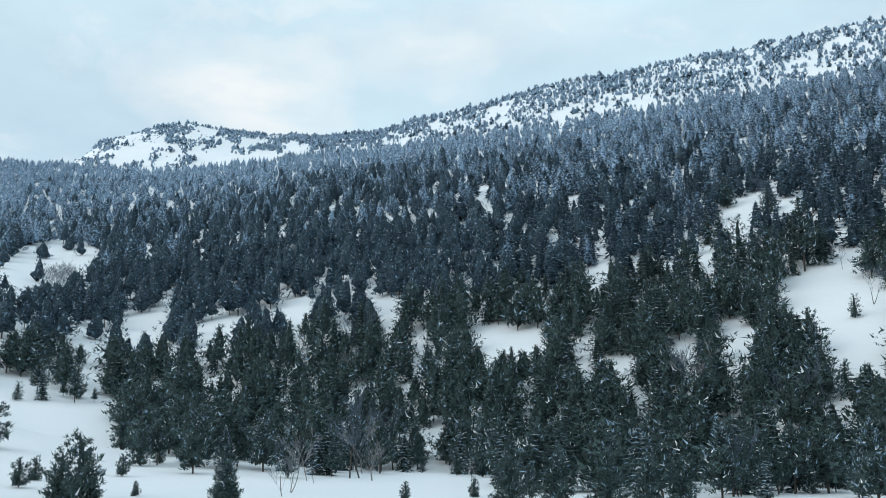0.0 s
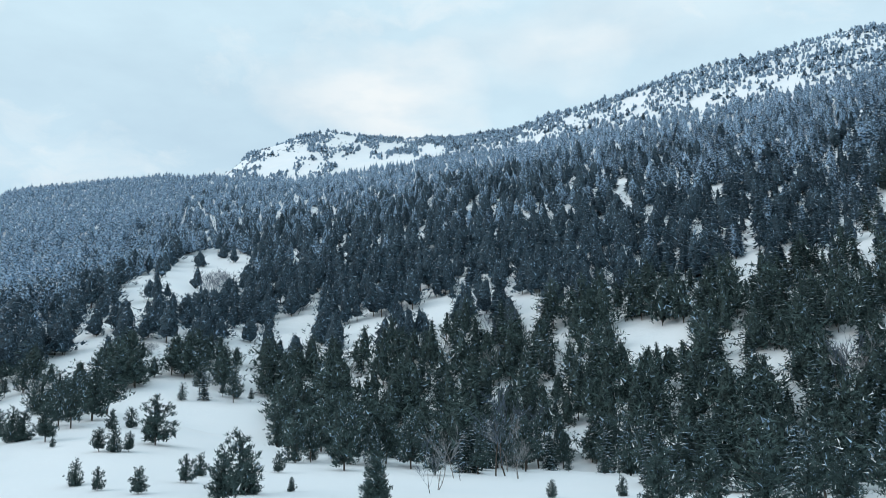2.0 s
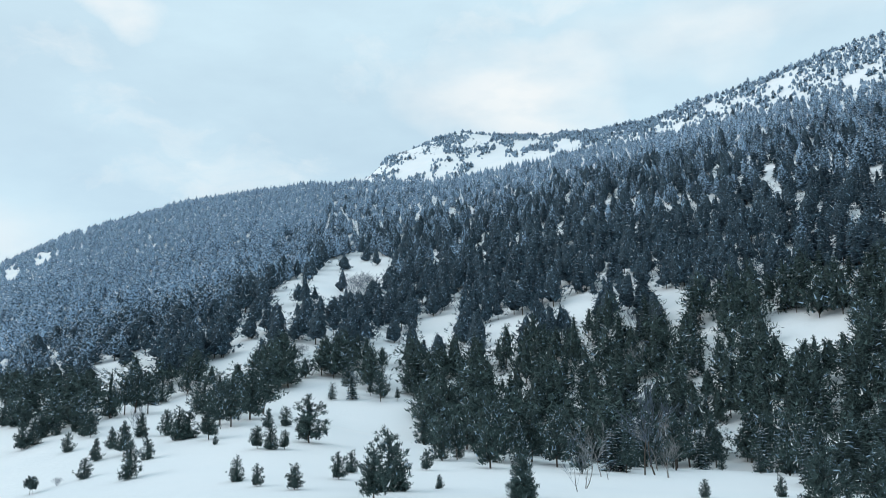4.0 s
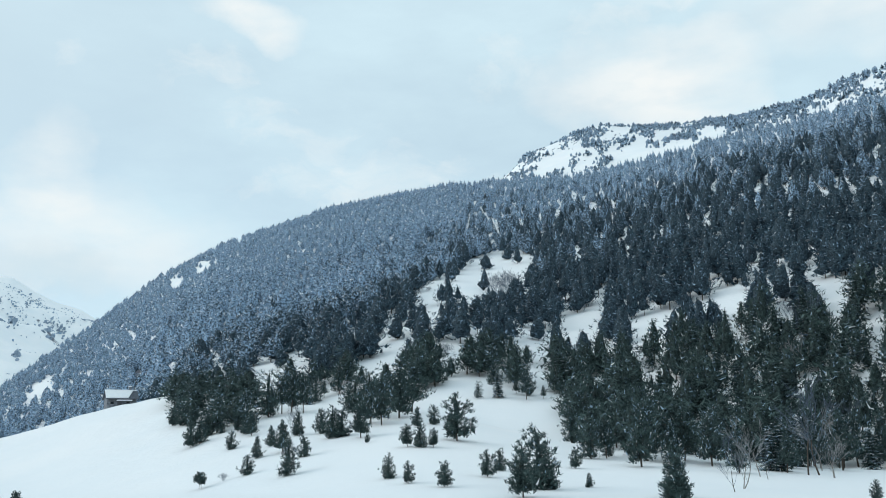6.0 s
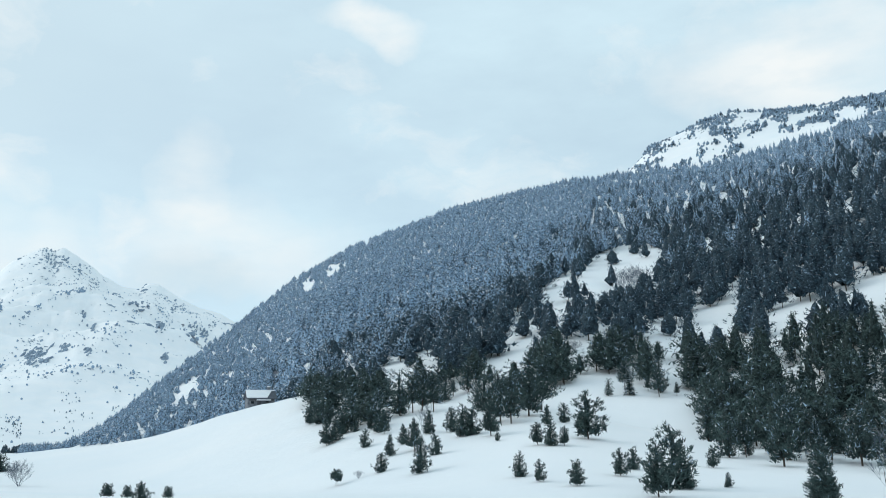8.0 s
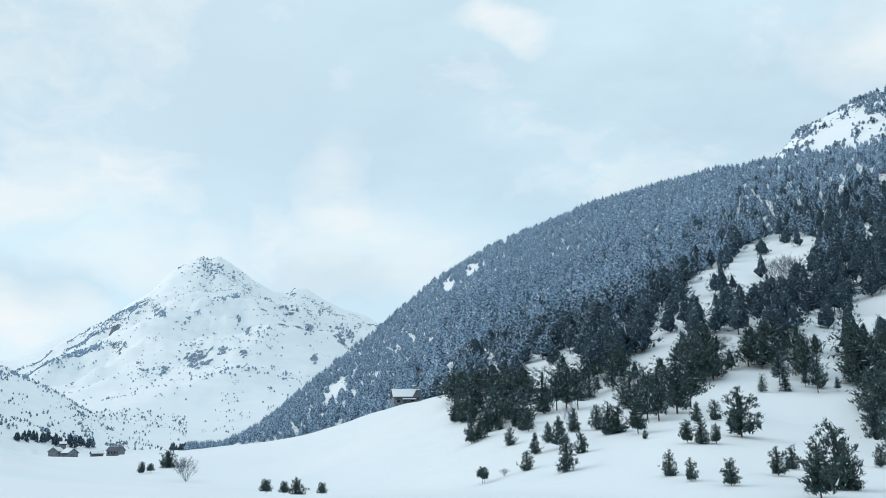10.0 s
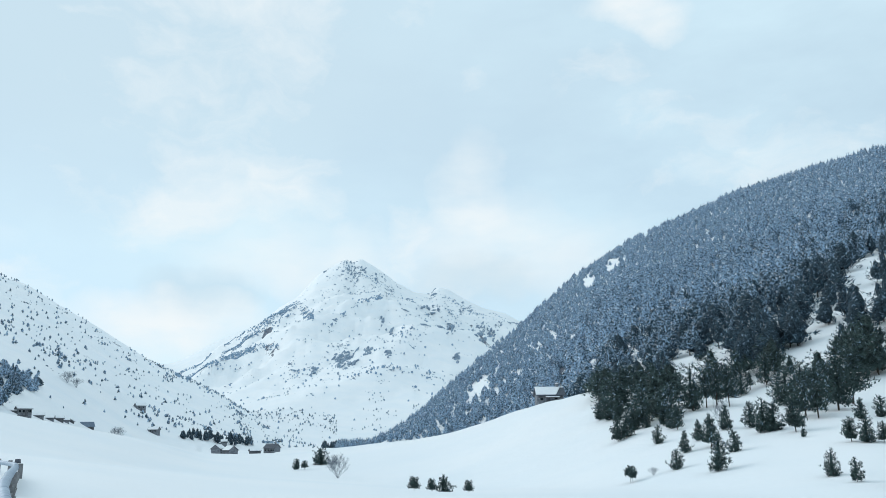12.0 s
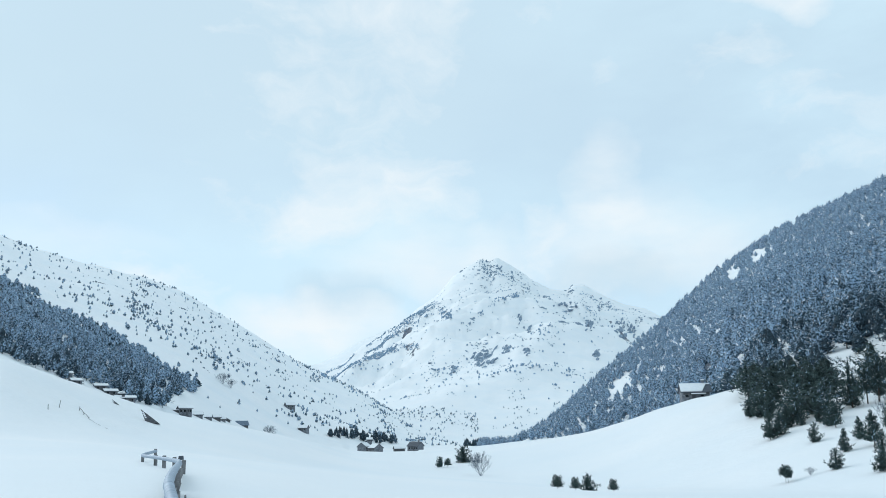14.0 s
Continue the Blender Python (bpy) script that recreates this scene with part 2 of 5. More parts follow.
def fractal(x, y, size, octaves, seed, gain=0.5):
    """Noise of about -1 to 1."""
    total, amp, norm = 0.0, 1.0, 0.0
    for k in range(octaves):
        total, norm = total + amp * (value_noise(x / size * 2 ** k + 17.3 * k, y / size * 2 ** k, seed + k) * 2 - 1), norm + amp
        amp *= gain
    return total / norm


def crags(x, y, size, octaves, seed):
    """Sharp-backed ridges, 0 to 1."""
    total, amp, norm = 0.0, 1.0, 0.0
    for k in range(octaves):
        total, norm = total + amp * (1 - np.abs(value_noise(x / size * 2 ** k, y / size * 2 ** k, seed + k) * 2 - 1)), norm + amp
        amp *= 0.55
    return total / norm


def up(degrees, r):
    return np.tan(np.radians(degrees)) * r


# the snow field round the tripod: a dip, then a swell whose crest carries the forest's foot, the cabin and the bank before the hamlet
FIELD_A = [-40, -26, -10, 5, 20, 30, 40, 48, 56, 65, 70, 74, 82, 91, 110]
DIP_R = [55, 55, 55, 60, 60, 60, 80, 110, 150, 180, 150, 120, 90, 80, 80]
DIP_Z = [-5, -5, -4.8, -4.6, -4.4, -4.2, -5, -6, -8.5, -7.5, -5.5, -3, -0.5, 0.5, 1]
SWELL_R = [82, 82, 88, 105, 128, 150, 185, 240, 270, 300, 280, 240, 200, 150, 130]
SWELL_A = [-40, -26, -10, 5, 20, 30, 37, 40, 42.5, 45.2, 47.2, 49.1, 51, 53.5, 56.5, 65, 70, 74, 82, 91, 110]
SWELL_EL = [-3.8, -3.6, -3.0, -2.2, -0.6, 1.8, 2.2, 2.5, 2.8, 2.85, 2.35, 1.95, 1.4, 0.55, -0.1, -0.9, -0.85, 0.15, 1.8, 4.9, 7]
NEAR_Z = [-3.2, -3.2, -3.2, -3.2, -3.2, -3.2, -3.1, -2.9, -2.6, -2.1, -1.8, -1.35, -0.8, -0.7, -0.7]
# the forested mountain side, the snowy heights behind it, the peak at the valley's head, the ridge behind that, the slope across the valley
HILL_A = [-60, -29, -18, -8.6, 0, 7, 12, 18, 24, 28, 31, 35.6, 38.6, 41.6, 43, 46, 48, 50, 54.2, 57.2, 60, 63, 70]
HILL_EL = [21, 20.9, 20.7, 19.9, 19.3, 18.5, 17.7, 16.6, 16.4, 16.3, 15.8, 14.9, 13.8, 12.7, 12.1, 10.3, 8.6, 7.0, 3.8, 1.1, -0.6, -2.0, -4]
HILL_R = [620, 620, 630, 650, 700, 740, 780, 850, 920, 950, 970, 1000, 1000, 1000, 1000, 1000, 980, 950, 900, 850, 800, 760, 700]
HEIGHT_A = [-60, -29, -18, -13, -9, -2.7, 1.4, 4, 6.3, 8.6, 12, 14.7, 17.2, 19.3, 22, 23.5, 25, 30, 36]
HEIGHT_EL = [24, 23.6, 23.4, 23.1, 22.6, 21.5, 20.9, 19.8, 19.5, 19.4, 19.3, 19.5, 19.75, 19.35, 18.3, 17.0, 15.9, 12, 5]
HEIGHT_R = [900, 900, 900, 920, 940, 980, 1020, 1120, 1200, 1280, 1350, 1380, 1400, 1400, 1380, 1360, 1350, 1350, 1350]
PEAK_A = [40, 48.01, 49.92, 50.98, 52.25, 53.73, 54.84, 55.5, 55.96, 57.06, 58.31, 58.52, 59.74, 60.52, 61.1, 61.58, 62.39, 63.42, 64.69, 65.74, 66.98, 69.54, 70.67, 72.19, 74, 78]
PEAK_EL = [3.0, 6.18, 7.34, 7.93, 8.2, 8.92, 9.59, 9.62, 9.23, 9.38, 10.05, 10.31, 11.16, 11.63, 11.2, 11.54, 11.11, 10.43, 8.99, 8.45, 7.35, 5.97, 4.87, 4.05, 2.6, 0]
BACK_A = [60, 66.98, 67.77, 69.18, 70.68, 72.31, 74.62, 77, 82, 95]
BACK_EL = [7.5, 7.5, 7.39, 6.7, 5.9, 4.91, 4.88, 5.2, 6, 7]
SLOPE_A = [62, 65.2, 69.6, 73.6, 76.9, 79.4, 80.9, 83.6, 87.7, 91.8, 105, 140]
SLOPE_EL = [-1.2, 0.2, 3.0, 4.85, 6.95, 8.3, 9.2, 10.1, 10.9, 12.1, 14, 12]
SLOPE_R = [1300, 1350, 1400, 1400, 1400, 1400, 1400, 1350, 1300, 1250, 1100, 1000]
SLOPE_FOOT_R = [700, 680, 620, 520, 440, 400, 370, 350, 330, 310, 260, 250]
SLOPE_FOOT_EL = [-0.75, -0.7, -0.6, -0.3, 0.5, 1.15, 1.5, 2.25, 3.6, 4.9, 6, 5]
# the nearer spur of the wooded side
SPUR_A = [12, 20, 27, 31, 34, 37, 41, 44, 46, 48, 50]
SPUR_EL = [6, 9.6, 10.6, 9.3, 8.2, 6.6, 4.9, 3.2, 2.0, 0, -3]
SPUR_R = [440, 420, 380, 345, 325, 305, 285, 268, 255, 245, 240]
FLOOR = -8.0


def rise(r, foot_r, foot_z, top_r, top_z, power, fall):
    """A slope from its foot to its crest along a bearing, and down again behind."""
    s = (r - foot_r) / (top_r - foot_r)
    z = foot_z + (top_z - foot_z) * np.clip(s, 0, 1) ** power
    z = np.where(s > 1, top_z - (r - top_r) * fall, z)
    return np.where(s < 0, -1e4, z)


def field_height(a, r):
    dip_r, dip_z = along(a, FIELD_A, DIP_R, 4), along(a, FIELD_A, DIP_Z, 4)
    top_r = along(a, FIELD_A, SWELL_R, 2)
    top_z = up(along(a, SWELL_A, SWELL_EL, 0.8), top_r)
    near_z = along(a, FIELD_A, NEAR_Z, 4)
    ks = [np.zeros_like(r), np.full_like(r, 30.0), dip_r, top_r, top_r + 60, np.full_like(r, 520.0), np.full_like(r, 6000.0)]
    zs = [np.full_like(r, -EYE), near_z, dip_z, top_z, top_z - np.clip(60 * 0.03, 0, 3), np.full_like(r, FLOOR), np.full_like(r, FLOOR)]
    z = zs[0]
    for k in range(len(ks) - 1):
        s = np.clip((r - ks[k]) / (ks[k + 1] - ks[k]), 0, 1)
        s = s * s * (3 - 2 * s) * 0.5 + s * 0.5
        z = np.where(r >= ks[k], zs[k] + (zs[k + 1] - zs[k]) * s, z)
    return z


def land(x, y):
    """Height of the ground (metres above the eye) at x, y."""
    x, y = np.asarray(x, float), np.asarray(y, float)
    r = np.maximum(np.hypot(x, y), 0.01)
    a = np.degrees(np.arctan2(-x, y))
    a = np.where(a < -110, a + 360, a)
    z = field_height(np.where(a > 110, 110 - (a - 110) * 150 / 140, np.maximum(a, -40)), r)
    z = z + fractal(x, y, 28, 3, 5) * np.clip(r / 60, 0, 1) * 0.35
    top_r = along(a, FIELD_A, SWELL_R, 2)
    foot_z = up(along(a, SWELL_A, SWELL_EL, 0.8), top_r)
    rough = fractal(x, y, 90, 5, 11)
    # forested side
    hill_r = along(a, HILL_A, HILL_R, 3)
    hill_top = up(along(a, HILL_A, HILL_EL, 0.5), hill_r) - 1.5
    low = np.clip((a - 44) / 10, 0, 1)
    foot_r = top_r + 25 + low * 180
    foot_z = foot_z * (1 - low) + (FLOOR + 2) * low
    hill = rise(r, foot_r, foot_z - 0.6, hill_r, hill_top, 1.08, 0.35) + rough * np.clip((r - foot_r) / 120, 0, 1) * 3.5
    z = np.maximum(z, np.where(a < 66, hill, -1e4))
    spur_r = np.maximum(along(a, SPUR_A, SPUR_R, 2), top_r + 45)
    spur = rise(r, top_r + 10, up(along(a, SWELL_A, SWELL_EL, 0.8), top_r) - 1.0, spur_r, up(along(a, SPUR_A, SPUR_EL, 1), spur_r), 1.0, 0.12) + rough * np.clip((r - top_r) / 120, 0, 1) * 2.0
    z = np.maximum(z, np.where((a > 14) & (a < 50), spur, -1e4))
    # heights behind
    back_r = along(a, HEIGHT_A, HEIGHT_R, 2)
    back_top = up(along(a, HEIGHT_A, HEIGHT_EL, 0.5), back_r)
    mound = crags(x, y, 120, 5, 23)
    back = rise(r, hill_r + 8, hill_top - 16, back_r, back_top, 0.9, 0.4) + (mound - 0.62) * 16 * np.clip((r - hill_r) / 150, 0, 1)
    z = np.maximum(z, np.where(a < 36, back, -1e4))
    # the peak at the head of the valley and the ridge behind
    jag = np.clip((r - 2450) / 600, 0, 1) ** 1.5
    peak_top = up(along(a, PEAK_A, PEAK_EL, 4.5) * (1 - jag) + along(a, PEAK_A, PEAK_EL, 0.06) * jag, 3100.0)
    gullies = crags(x + y * 0.25, y - x * 0.25, 520, 6, 41) - 0.62
    peak = rise(r, 1150.0, FLOOR, 3100.0, peak_top, 1.12, 0.5) + gullies * 170 * np.clip((r - 1150) / 900, 0, 1) * np.clip((3120 - r) / 900, 0.03, 1)
    peak = peak + (crags(x, y, 170, 5, 47) - 0.6) * 80 * np.clip((r - 1700) / 900, 0, 1) * np.clip((3120 - r) / 450, 0.12, 1)
    z = np.maximum(z, np.where((a > 40) & (a < 78), peak, -1e4))
    ridge = rise(r, 3000.0, FLOOR, 4300.0, up(along(a, BACK_A, BACK_EL, 0.5), 4300.0), 1.1, 0.4) + gullies * 60 * np.clip((r - 3000) / 800, 0, 1) * np.clip((4400 - r) / 500, 0.1, 1)
    z = np.maximum(z, np.where((a > 60) & (a < 110), ridge, -1e4))
    # the slope across the valley
    far_r = along(a, SLOPE_A, SLOPE_R, 2)
    slope = rise(r, along(a, SLOPE_A, SLOPE_FOOT_R, 2), up(along(a, SLOPE_A, SLOPE_FOOT_EL, 1), along(a, SLOPE_A, SLOPE_FOOT_R, 2)), far_r, up(along(a, SLOPE_A, SLOPE_EL, 0.5), far_r), 1.1, 0.3)
    slope = slope + (crags(x, y, 160, 5, 61) - 0.62) * 12 * np.clip((r - 420) / 300, 0, 1) * np.clip((far_r + 40 - r) / 200, 0.2, 1)
    z = np.maximum(z, np.where(a > 62, slope, -1e4))
    # the valley's other side, behind the tripod
    z = np.maximum(z, np.where((a > 112) | (a < -60), rise(r, 220.0, -2.0, 1000.0, 260.0, 1.1, 0.3), -1e4))
    return z


def ground_z(x, y):
    """Height of the ground in the world."""
    return land(x, y) + EYE


def at(bearing, r):
    """The place on the ground at a bearing and distance."""
    x, y = -math.sin(radians(bearing)) * r, math.cos(radians(bearing)) * r
    return x, y, float(ground_z(x, y))


def mesh_of(name, verts, faces, mats, face_mats=None, smooth=False):
    me = bpy.data.meshes.new(name)
    verts, faces = np.asarray(verts, np.float32), np.asarray(faces, np.int32)
    n = faces.shape[1]
    me.vertices.add(len(verts))
    me.vertices.foreach_set("co", verts.ravel())
    me.loops.add(faces.size)
    me.loops.foreach_set("vertex_index", faces.ravel())
    me.polygons.add(len(faces))
    me.polygons.foreach_set("loop_start", np.arange(0, faces.size, n, dtype=np.int32))
    if face_mats is not None:
        me.polygons.foreach_set("material_index", np.asarray(face_mats, np.int32))
    me.polygons.foreach_set("use_smooth", np.full(len(faces), smooth))
    for m in mats:
        me.materials.append(m)
    me.update(calc_edges=True)
    return me


def build_ground():
    bearings = np.concatenate([np.arange(-38, 48, 0.42), np.arange(48, 71, 0.2), np.arange(71, 100, 0.42), np.arange(100, 322, 3.0)])
    radii = np.concatenate([[0.0], np.geomspace(3, 1150, 145), np.arange(1180, 3400, 34.0), np.arange(3450, 4900, 130.0)])
    aa, rr = np.meshgrid(np.radians(bearings), radii, indexing="ij")
    x, y = -np.sin(aa) * rr, np.cos(aa) * rr
    verts = np.stack([x, y, ground_z(x, y)], -1).reshape(-1, 3)
    na, nr = len(bearings), len(radii)
    i, j = np.meshgrid(np.arange(na), np.arange(nr - 1), indexing="ij")
    i2 = (i + 1) % na
    quads = np.stack([i * nr + j, i * nr + j + 1, i2 * nr + j + 1, i2 * nr + j], -1).reshape(-1, 4)
    ob = new("ground", mesh_of("ground", verts, quads[:, ::-1], [SNOW_GROUND], smooth=True))
    return tagged(ob, "deep smooth snow over meadow, valley and mountains", "ground", kind="structure")


build_ground()

# ---- trees ----


def tufts(centres, outward, size, blades, rng, droop=0.15, width=0.42):
    """Clumps of needles: each a few pointed blades that spread from its centre."""
    c, o = np.repeat(centres, blades, 0), np.repeat(outward, blades, 0)
    n = len(c)
    d = o * 0.9 + rng.normal(0, 0.38, (n, 3))
    d[:, 2] -= droop
    d /= np.linalg.norm(d, axis=1, keepdims=True) + 1e-9
    side = np.cross(d, rng.normal(0, 0.5, (n, 3)) + (0, 0, 1))
    side /= np.linalg.norm(side, axis=1, keepdims=True) + 1e-9
    s = (np.repeat(size, blades) * rng.uniform(0.7, 1.25, n))[:, None]
    v = np.stack([c - d * s * 0.35 + side * s * width * 0.5, c - d * s * 0.35 - side * s * width * 0.5, c + d * s * 0.75], 1)
    return v.reshape(-1, 3), np.arange(n * 3).reshape(-1, 3)


def tube(points, radii, sides=5):
    """A tapered tube of triangles along points."""
    points = np.asarray(points, float)
    rings = []
    for k, p in enumerate(points):
        t = points[min(k + 1, len(points) - 1)] - points[max(k - 1, 0)]
        t /= np.linalg.norm(t) + 1e-9
        a = np.cross(t, (0.31, 0.87, 0.12))
        a /= np.linalg.norm(a) + 1e-9
        b = np.cross(t, a)
        ang = np.arange(sides) * 2 * np.pi / sides
        rings.append(p + radii[k] * (np.cos(ang)[:, None] * a + np.sin(ang)[:, None] * b))
    f = []
    for k in range(len(points) - 1):
        for s in range(sides):
            q = (s + 1) % sides
            f += [(k * sides + s, k * sides + q, (k + 1) * sides + q), (k * sides + s, (k + 1) * sides + q, (k + 1) * sides + s)]
    return np.concatenate(rings), np.array(f)


def joined(pieces):
    """One list of vertices, faces and material numbers from (verts, faces, material)."""
    vs, fs, ms, base = [], [], [], 0
    for v, f, m in pieces:
        vs.append(v), fs.append(f + base)
        ms.append(np.full(len(f), m) if np.isscalar(m) else m)
        base += len(v)
    return np.concatenate(vs), np.concatenate(fs), np.concatenate(ms)


def crown_axis(rng):
    lean, bend = rng.normal(0, 0.012, 2), rng.normal(0, 0.02, 2)

    def axis(h):
        h = np.asarray(h, float)
        return np.stack([lean[0] * h + bend[0] * np.sin(h * 3), lean[1] * h + bend[1] * np.sin(h * 3), h], -1)
    return axis


def stem(axis, sides, thick=0.015):
    hs = np.linspace(-0.05, 0.93, 6 if sides > 3 else 2)
    return tube(axis(hs), thick * (1 - hs * 0.92) + 0.001, sides)


OCTA = np.array([(1, 0, 0), (0, 1, 0), (-1, 0, 0), (0, -1, 0), (0, 0, 1), (0, 0, -1)], float)
OCTA_F = np.array([(0, 1, 4), (1, 2, 4), (2, 3, 4), (3, 0, 4), (1, 0, 5), (2, 1, 5), (3, 2, 5), (0, 3, 5)])


def unit(v):
    return v / (np.linalg.norm(v, axis=-1, keepdims=True) + 1e-9)


def needles(c, d, facing, length, width):
    """Pointed sprays of needles: each lies along d with its flat side towards facing."""
    side = unit(np.cross(d, facing)) * (length * width)[:, None]
    tip, back = c + d * length[:, None], c - d * (length * 0.3)[:, None]
    v = np.stack([back + side, tip, back - side], 1)
    return v.reshape(-1, 3), np.arange(len(v) * 3).reshape(-1, 3)


def heart_of(axis, low, radius, rings, sides, rng):
    """The close mass of boughs under the outer sprays: a ragged, tiered cone. radius(s, turn) gives its reach at a height share."""
    ang = np.arange(sides) * 2 * np.pi / sides
    vs = []
    for k in range(rings):
        s = k / rings
        turn = ang + rng.uniform(0, 2 * np.pi / sides)
        rad = radius(np.full(sides, s), turn) * rng.uniform(0.78, 1.18, sides) * (0.5 if k == 0 else 1.08 if k % 2 else 0.8)
        drop = rng.normal(0, 0.25 / rings, sides) * (1 - low)
        vs.append(np.stack([np.cos(turn) * rad, np.sin(turn) * rad, drop], -1) + axis([low + (0.97 - low) * s]))
    v = np.concatenate(vs + [axis([0.96])])
    m = sides
    f = [t for k in range(rings - 1) for i in range(m) for t in ((k * m + i, k * m + (i + 1) % m, k * m + m + (i + 1) % m), (k * m + i, k * m + m + (i + 1) % m, k * m + m + i))]
    f += [((rings - 1) * m + i, (rings - 1) * m + (i + 1) % m, rings * m) for i in range(m)]
    return v, np.array(f)


def pine(seed, count, clumps, blades, size, slim, rings, spread, low, snow, sides, core, point=0.7, fat=0.7):
    """A mountain pine one metre high: trunk, and a full ragged crown of needle tufts on upturned boughs.
    count boughs, clumps on each, blades in a clump, their length and slimness; rings: of the inner mass; point: 0.5 blunt to 1 pointed."""
    rng = np.random.default_rng(seed)
    axis = crown_axis(rng)
    q = (np.arange(count) + rng.uniform(0, 1, count)) / count
    s = np.clip(1 - (1 - q) ** 0.62, 0, 0.97)
    turn = np.arange(count) * 2.39996 + rng.normal(0, 0.5, count)
    side_a, side_b = rng.uniform(0, 6.28, 2)

    def lop_of(h, w):
        return 1 + 0.17 * np.sin(w + side_a) + 0.13 * np.sin(2 * w + 6 * h + side_b) + 0.08 * np.sin(3 * w - 17 * h)

    def reach_of(h):
        return spread * (1.05 - h) ** point * np.minimum(1, (0.7 if point > 0.6 else 0.5) + 2.2 * h)

    far = reach_of(s) * rng.uniform(0.75, 1.15, count) * lop_of(s, turn)
    lift = far * np.interp(s, [0, 0.5, 1], [-0.12, 0.22, 0.85]) + rng.normal(0, 0.012, count)
    out = np.stack([np.cos(turn), np.sin(turn), 0 * turn], -1)
    across = np.stack([-np.sin(turn), np.cos(turn), 0 * turn], -1)
    root = axis(low + (0.96 - low) * s)
    cs, outs, sizes, heights, reach = [], [], [], [], []
    for k in range(clumps):
        t = (0.45 if fat > 0.4 else 0.16) + (0.58 if fat > 0.4 else 0.86) * (k + rng.uniform(0.1, 0.9, count)) / clumps
        c = root + out * (far * t)[:, None] + across * (far * rng.normal(0, 0.17, count))[:, None]
        c[:, 2] += lift * t ** 1.4 + rng.normal(0, 0.014, count)
        cs.append(c), outs.append(out), heights.append(s), reach.append(t)
        sizes.append(size * (0.72 + 0.5 * (1 - s)) * rng.uniform(0.72, 1.28, count) * (0.8 + 0.3 * t))
    cs.append(axis([0.94, 0.98])), outs.append(np.tile((0.0, 0.0, 0.6), (2, 1))), heights.append(np.ones(2)), sizes.append(np.full(2, size * 0.7)), reach.append(np.ones(2))
    c, o, sz, hs, ts = (np.repeat(np.concatenate(p), blades, 0) for p in (cs, outs, sizes, heights, reach))
    n = len(c)
    facing = unit(o * 0.65 + (0, 0, 0.8) + rng.normal(0, 0.28, (n, 3)))
    d = unit(o * 0.45 + (0, 0, 0.42) + rng.normal(0, 0.62, (n, 3)))
    v, f = needles(c + rng.normal(0, 0.35, (n, 3)) * sz[:, None], d, facing, sz * rng.uniform(0.6, 1.3, n), slim)
    chance = snow * (0.2 + 0.7 * np.clip(d[:, 2], -0.3, 1) + 0.8 * hs) * np.clip(ts * 1.7 - 0.4, 0.1, 1.4)
    crown = [(v, f, np.where(rng.uniform(0, 1, n) < chance, np.where(rng.uniform(0, 1, n) < 0.25, 3, 2), 1))]
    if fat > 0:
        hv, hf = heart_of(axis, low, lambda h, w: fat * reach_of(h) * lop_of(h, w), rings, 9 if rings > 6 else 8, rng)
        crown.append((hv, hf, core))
    if sides > 3:
        # limbs, and lumps of snow left on a few of them
        limbs = []
        for k in range(0, count, 2):
            a, b = root[k], root[k] + out[k] * far[k] * 0.85 + np.array((0, 0, lift[k] * 0.75))
            limbs.append((*tube([a, (a + b) / 2 - (0, 0, 0.006), b], [0.006, 0.004, 0.0015], 3), 0))
        crown += limbs
        here = (root + out * (far * 0.8)[:, None] + np.stack([0 * lift, 0 * lift, lift * 0.75], -1))[rng.uniform(0, 1, count) < 0.01 + snow * 0.09]
        lump = here[:, None] + OCTA[None] * size * 0.55 * (1, 1, 0.5) * rng.uniform(0.5, 1.25, (len(here), 6, 1)) + (0, 0, size * 0.35)
        crown.append((lump.reshape(-1, 3), (OCTA_F[None] + (np.arange(len(here)) * 6)[:, None, None]).reshape(-1, 3), 3))
    return stem(axis, sides), joined(crown)


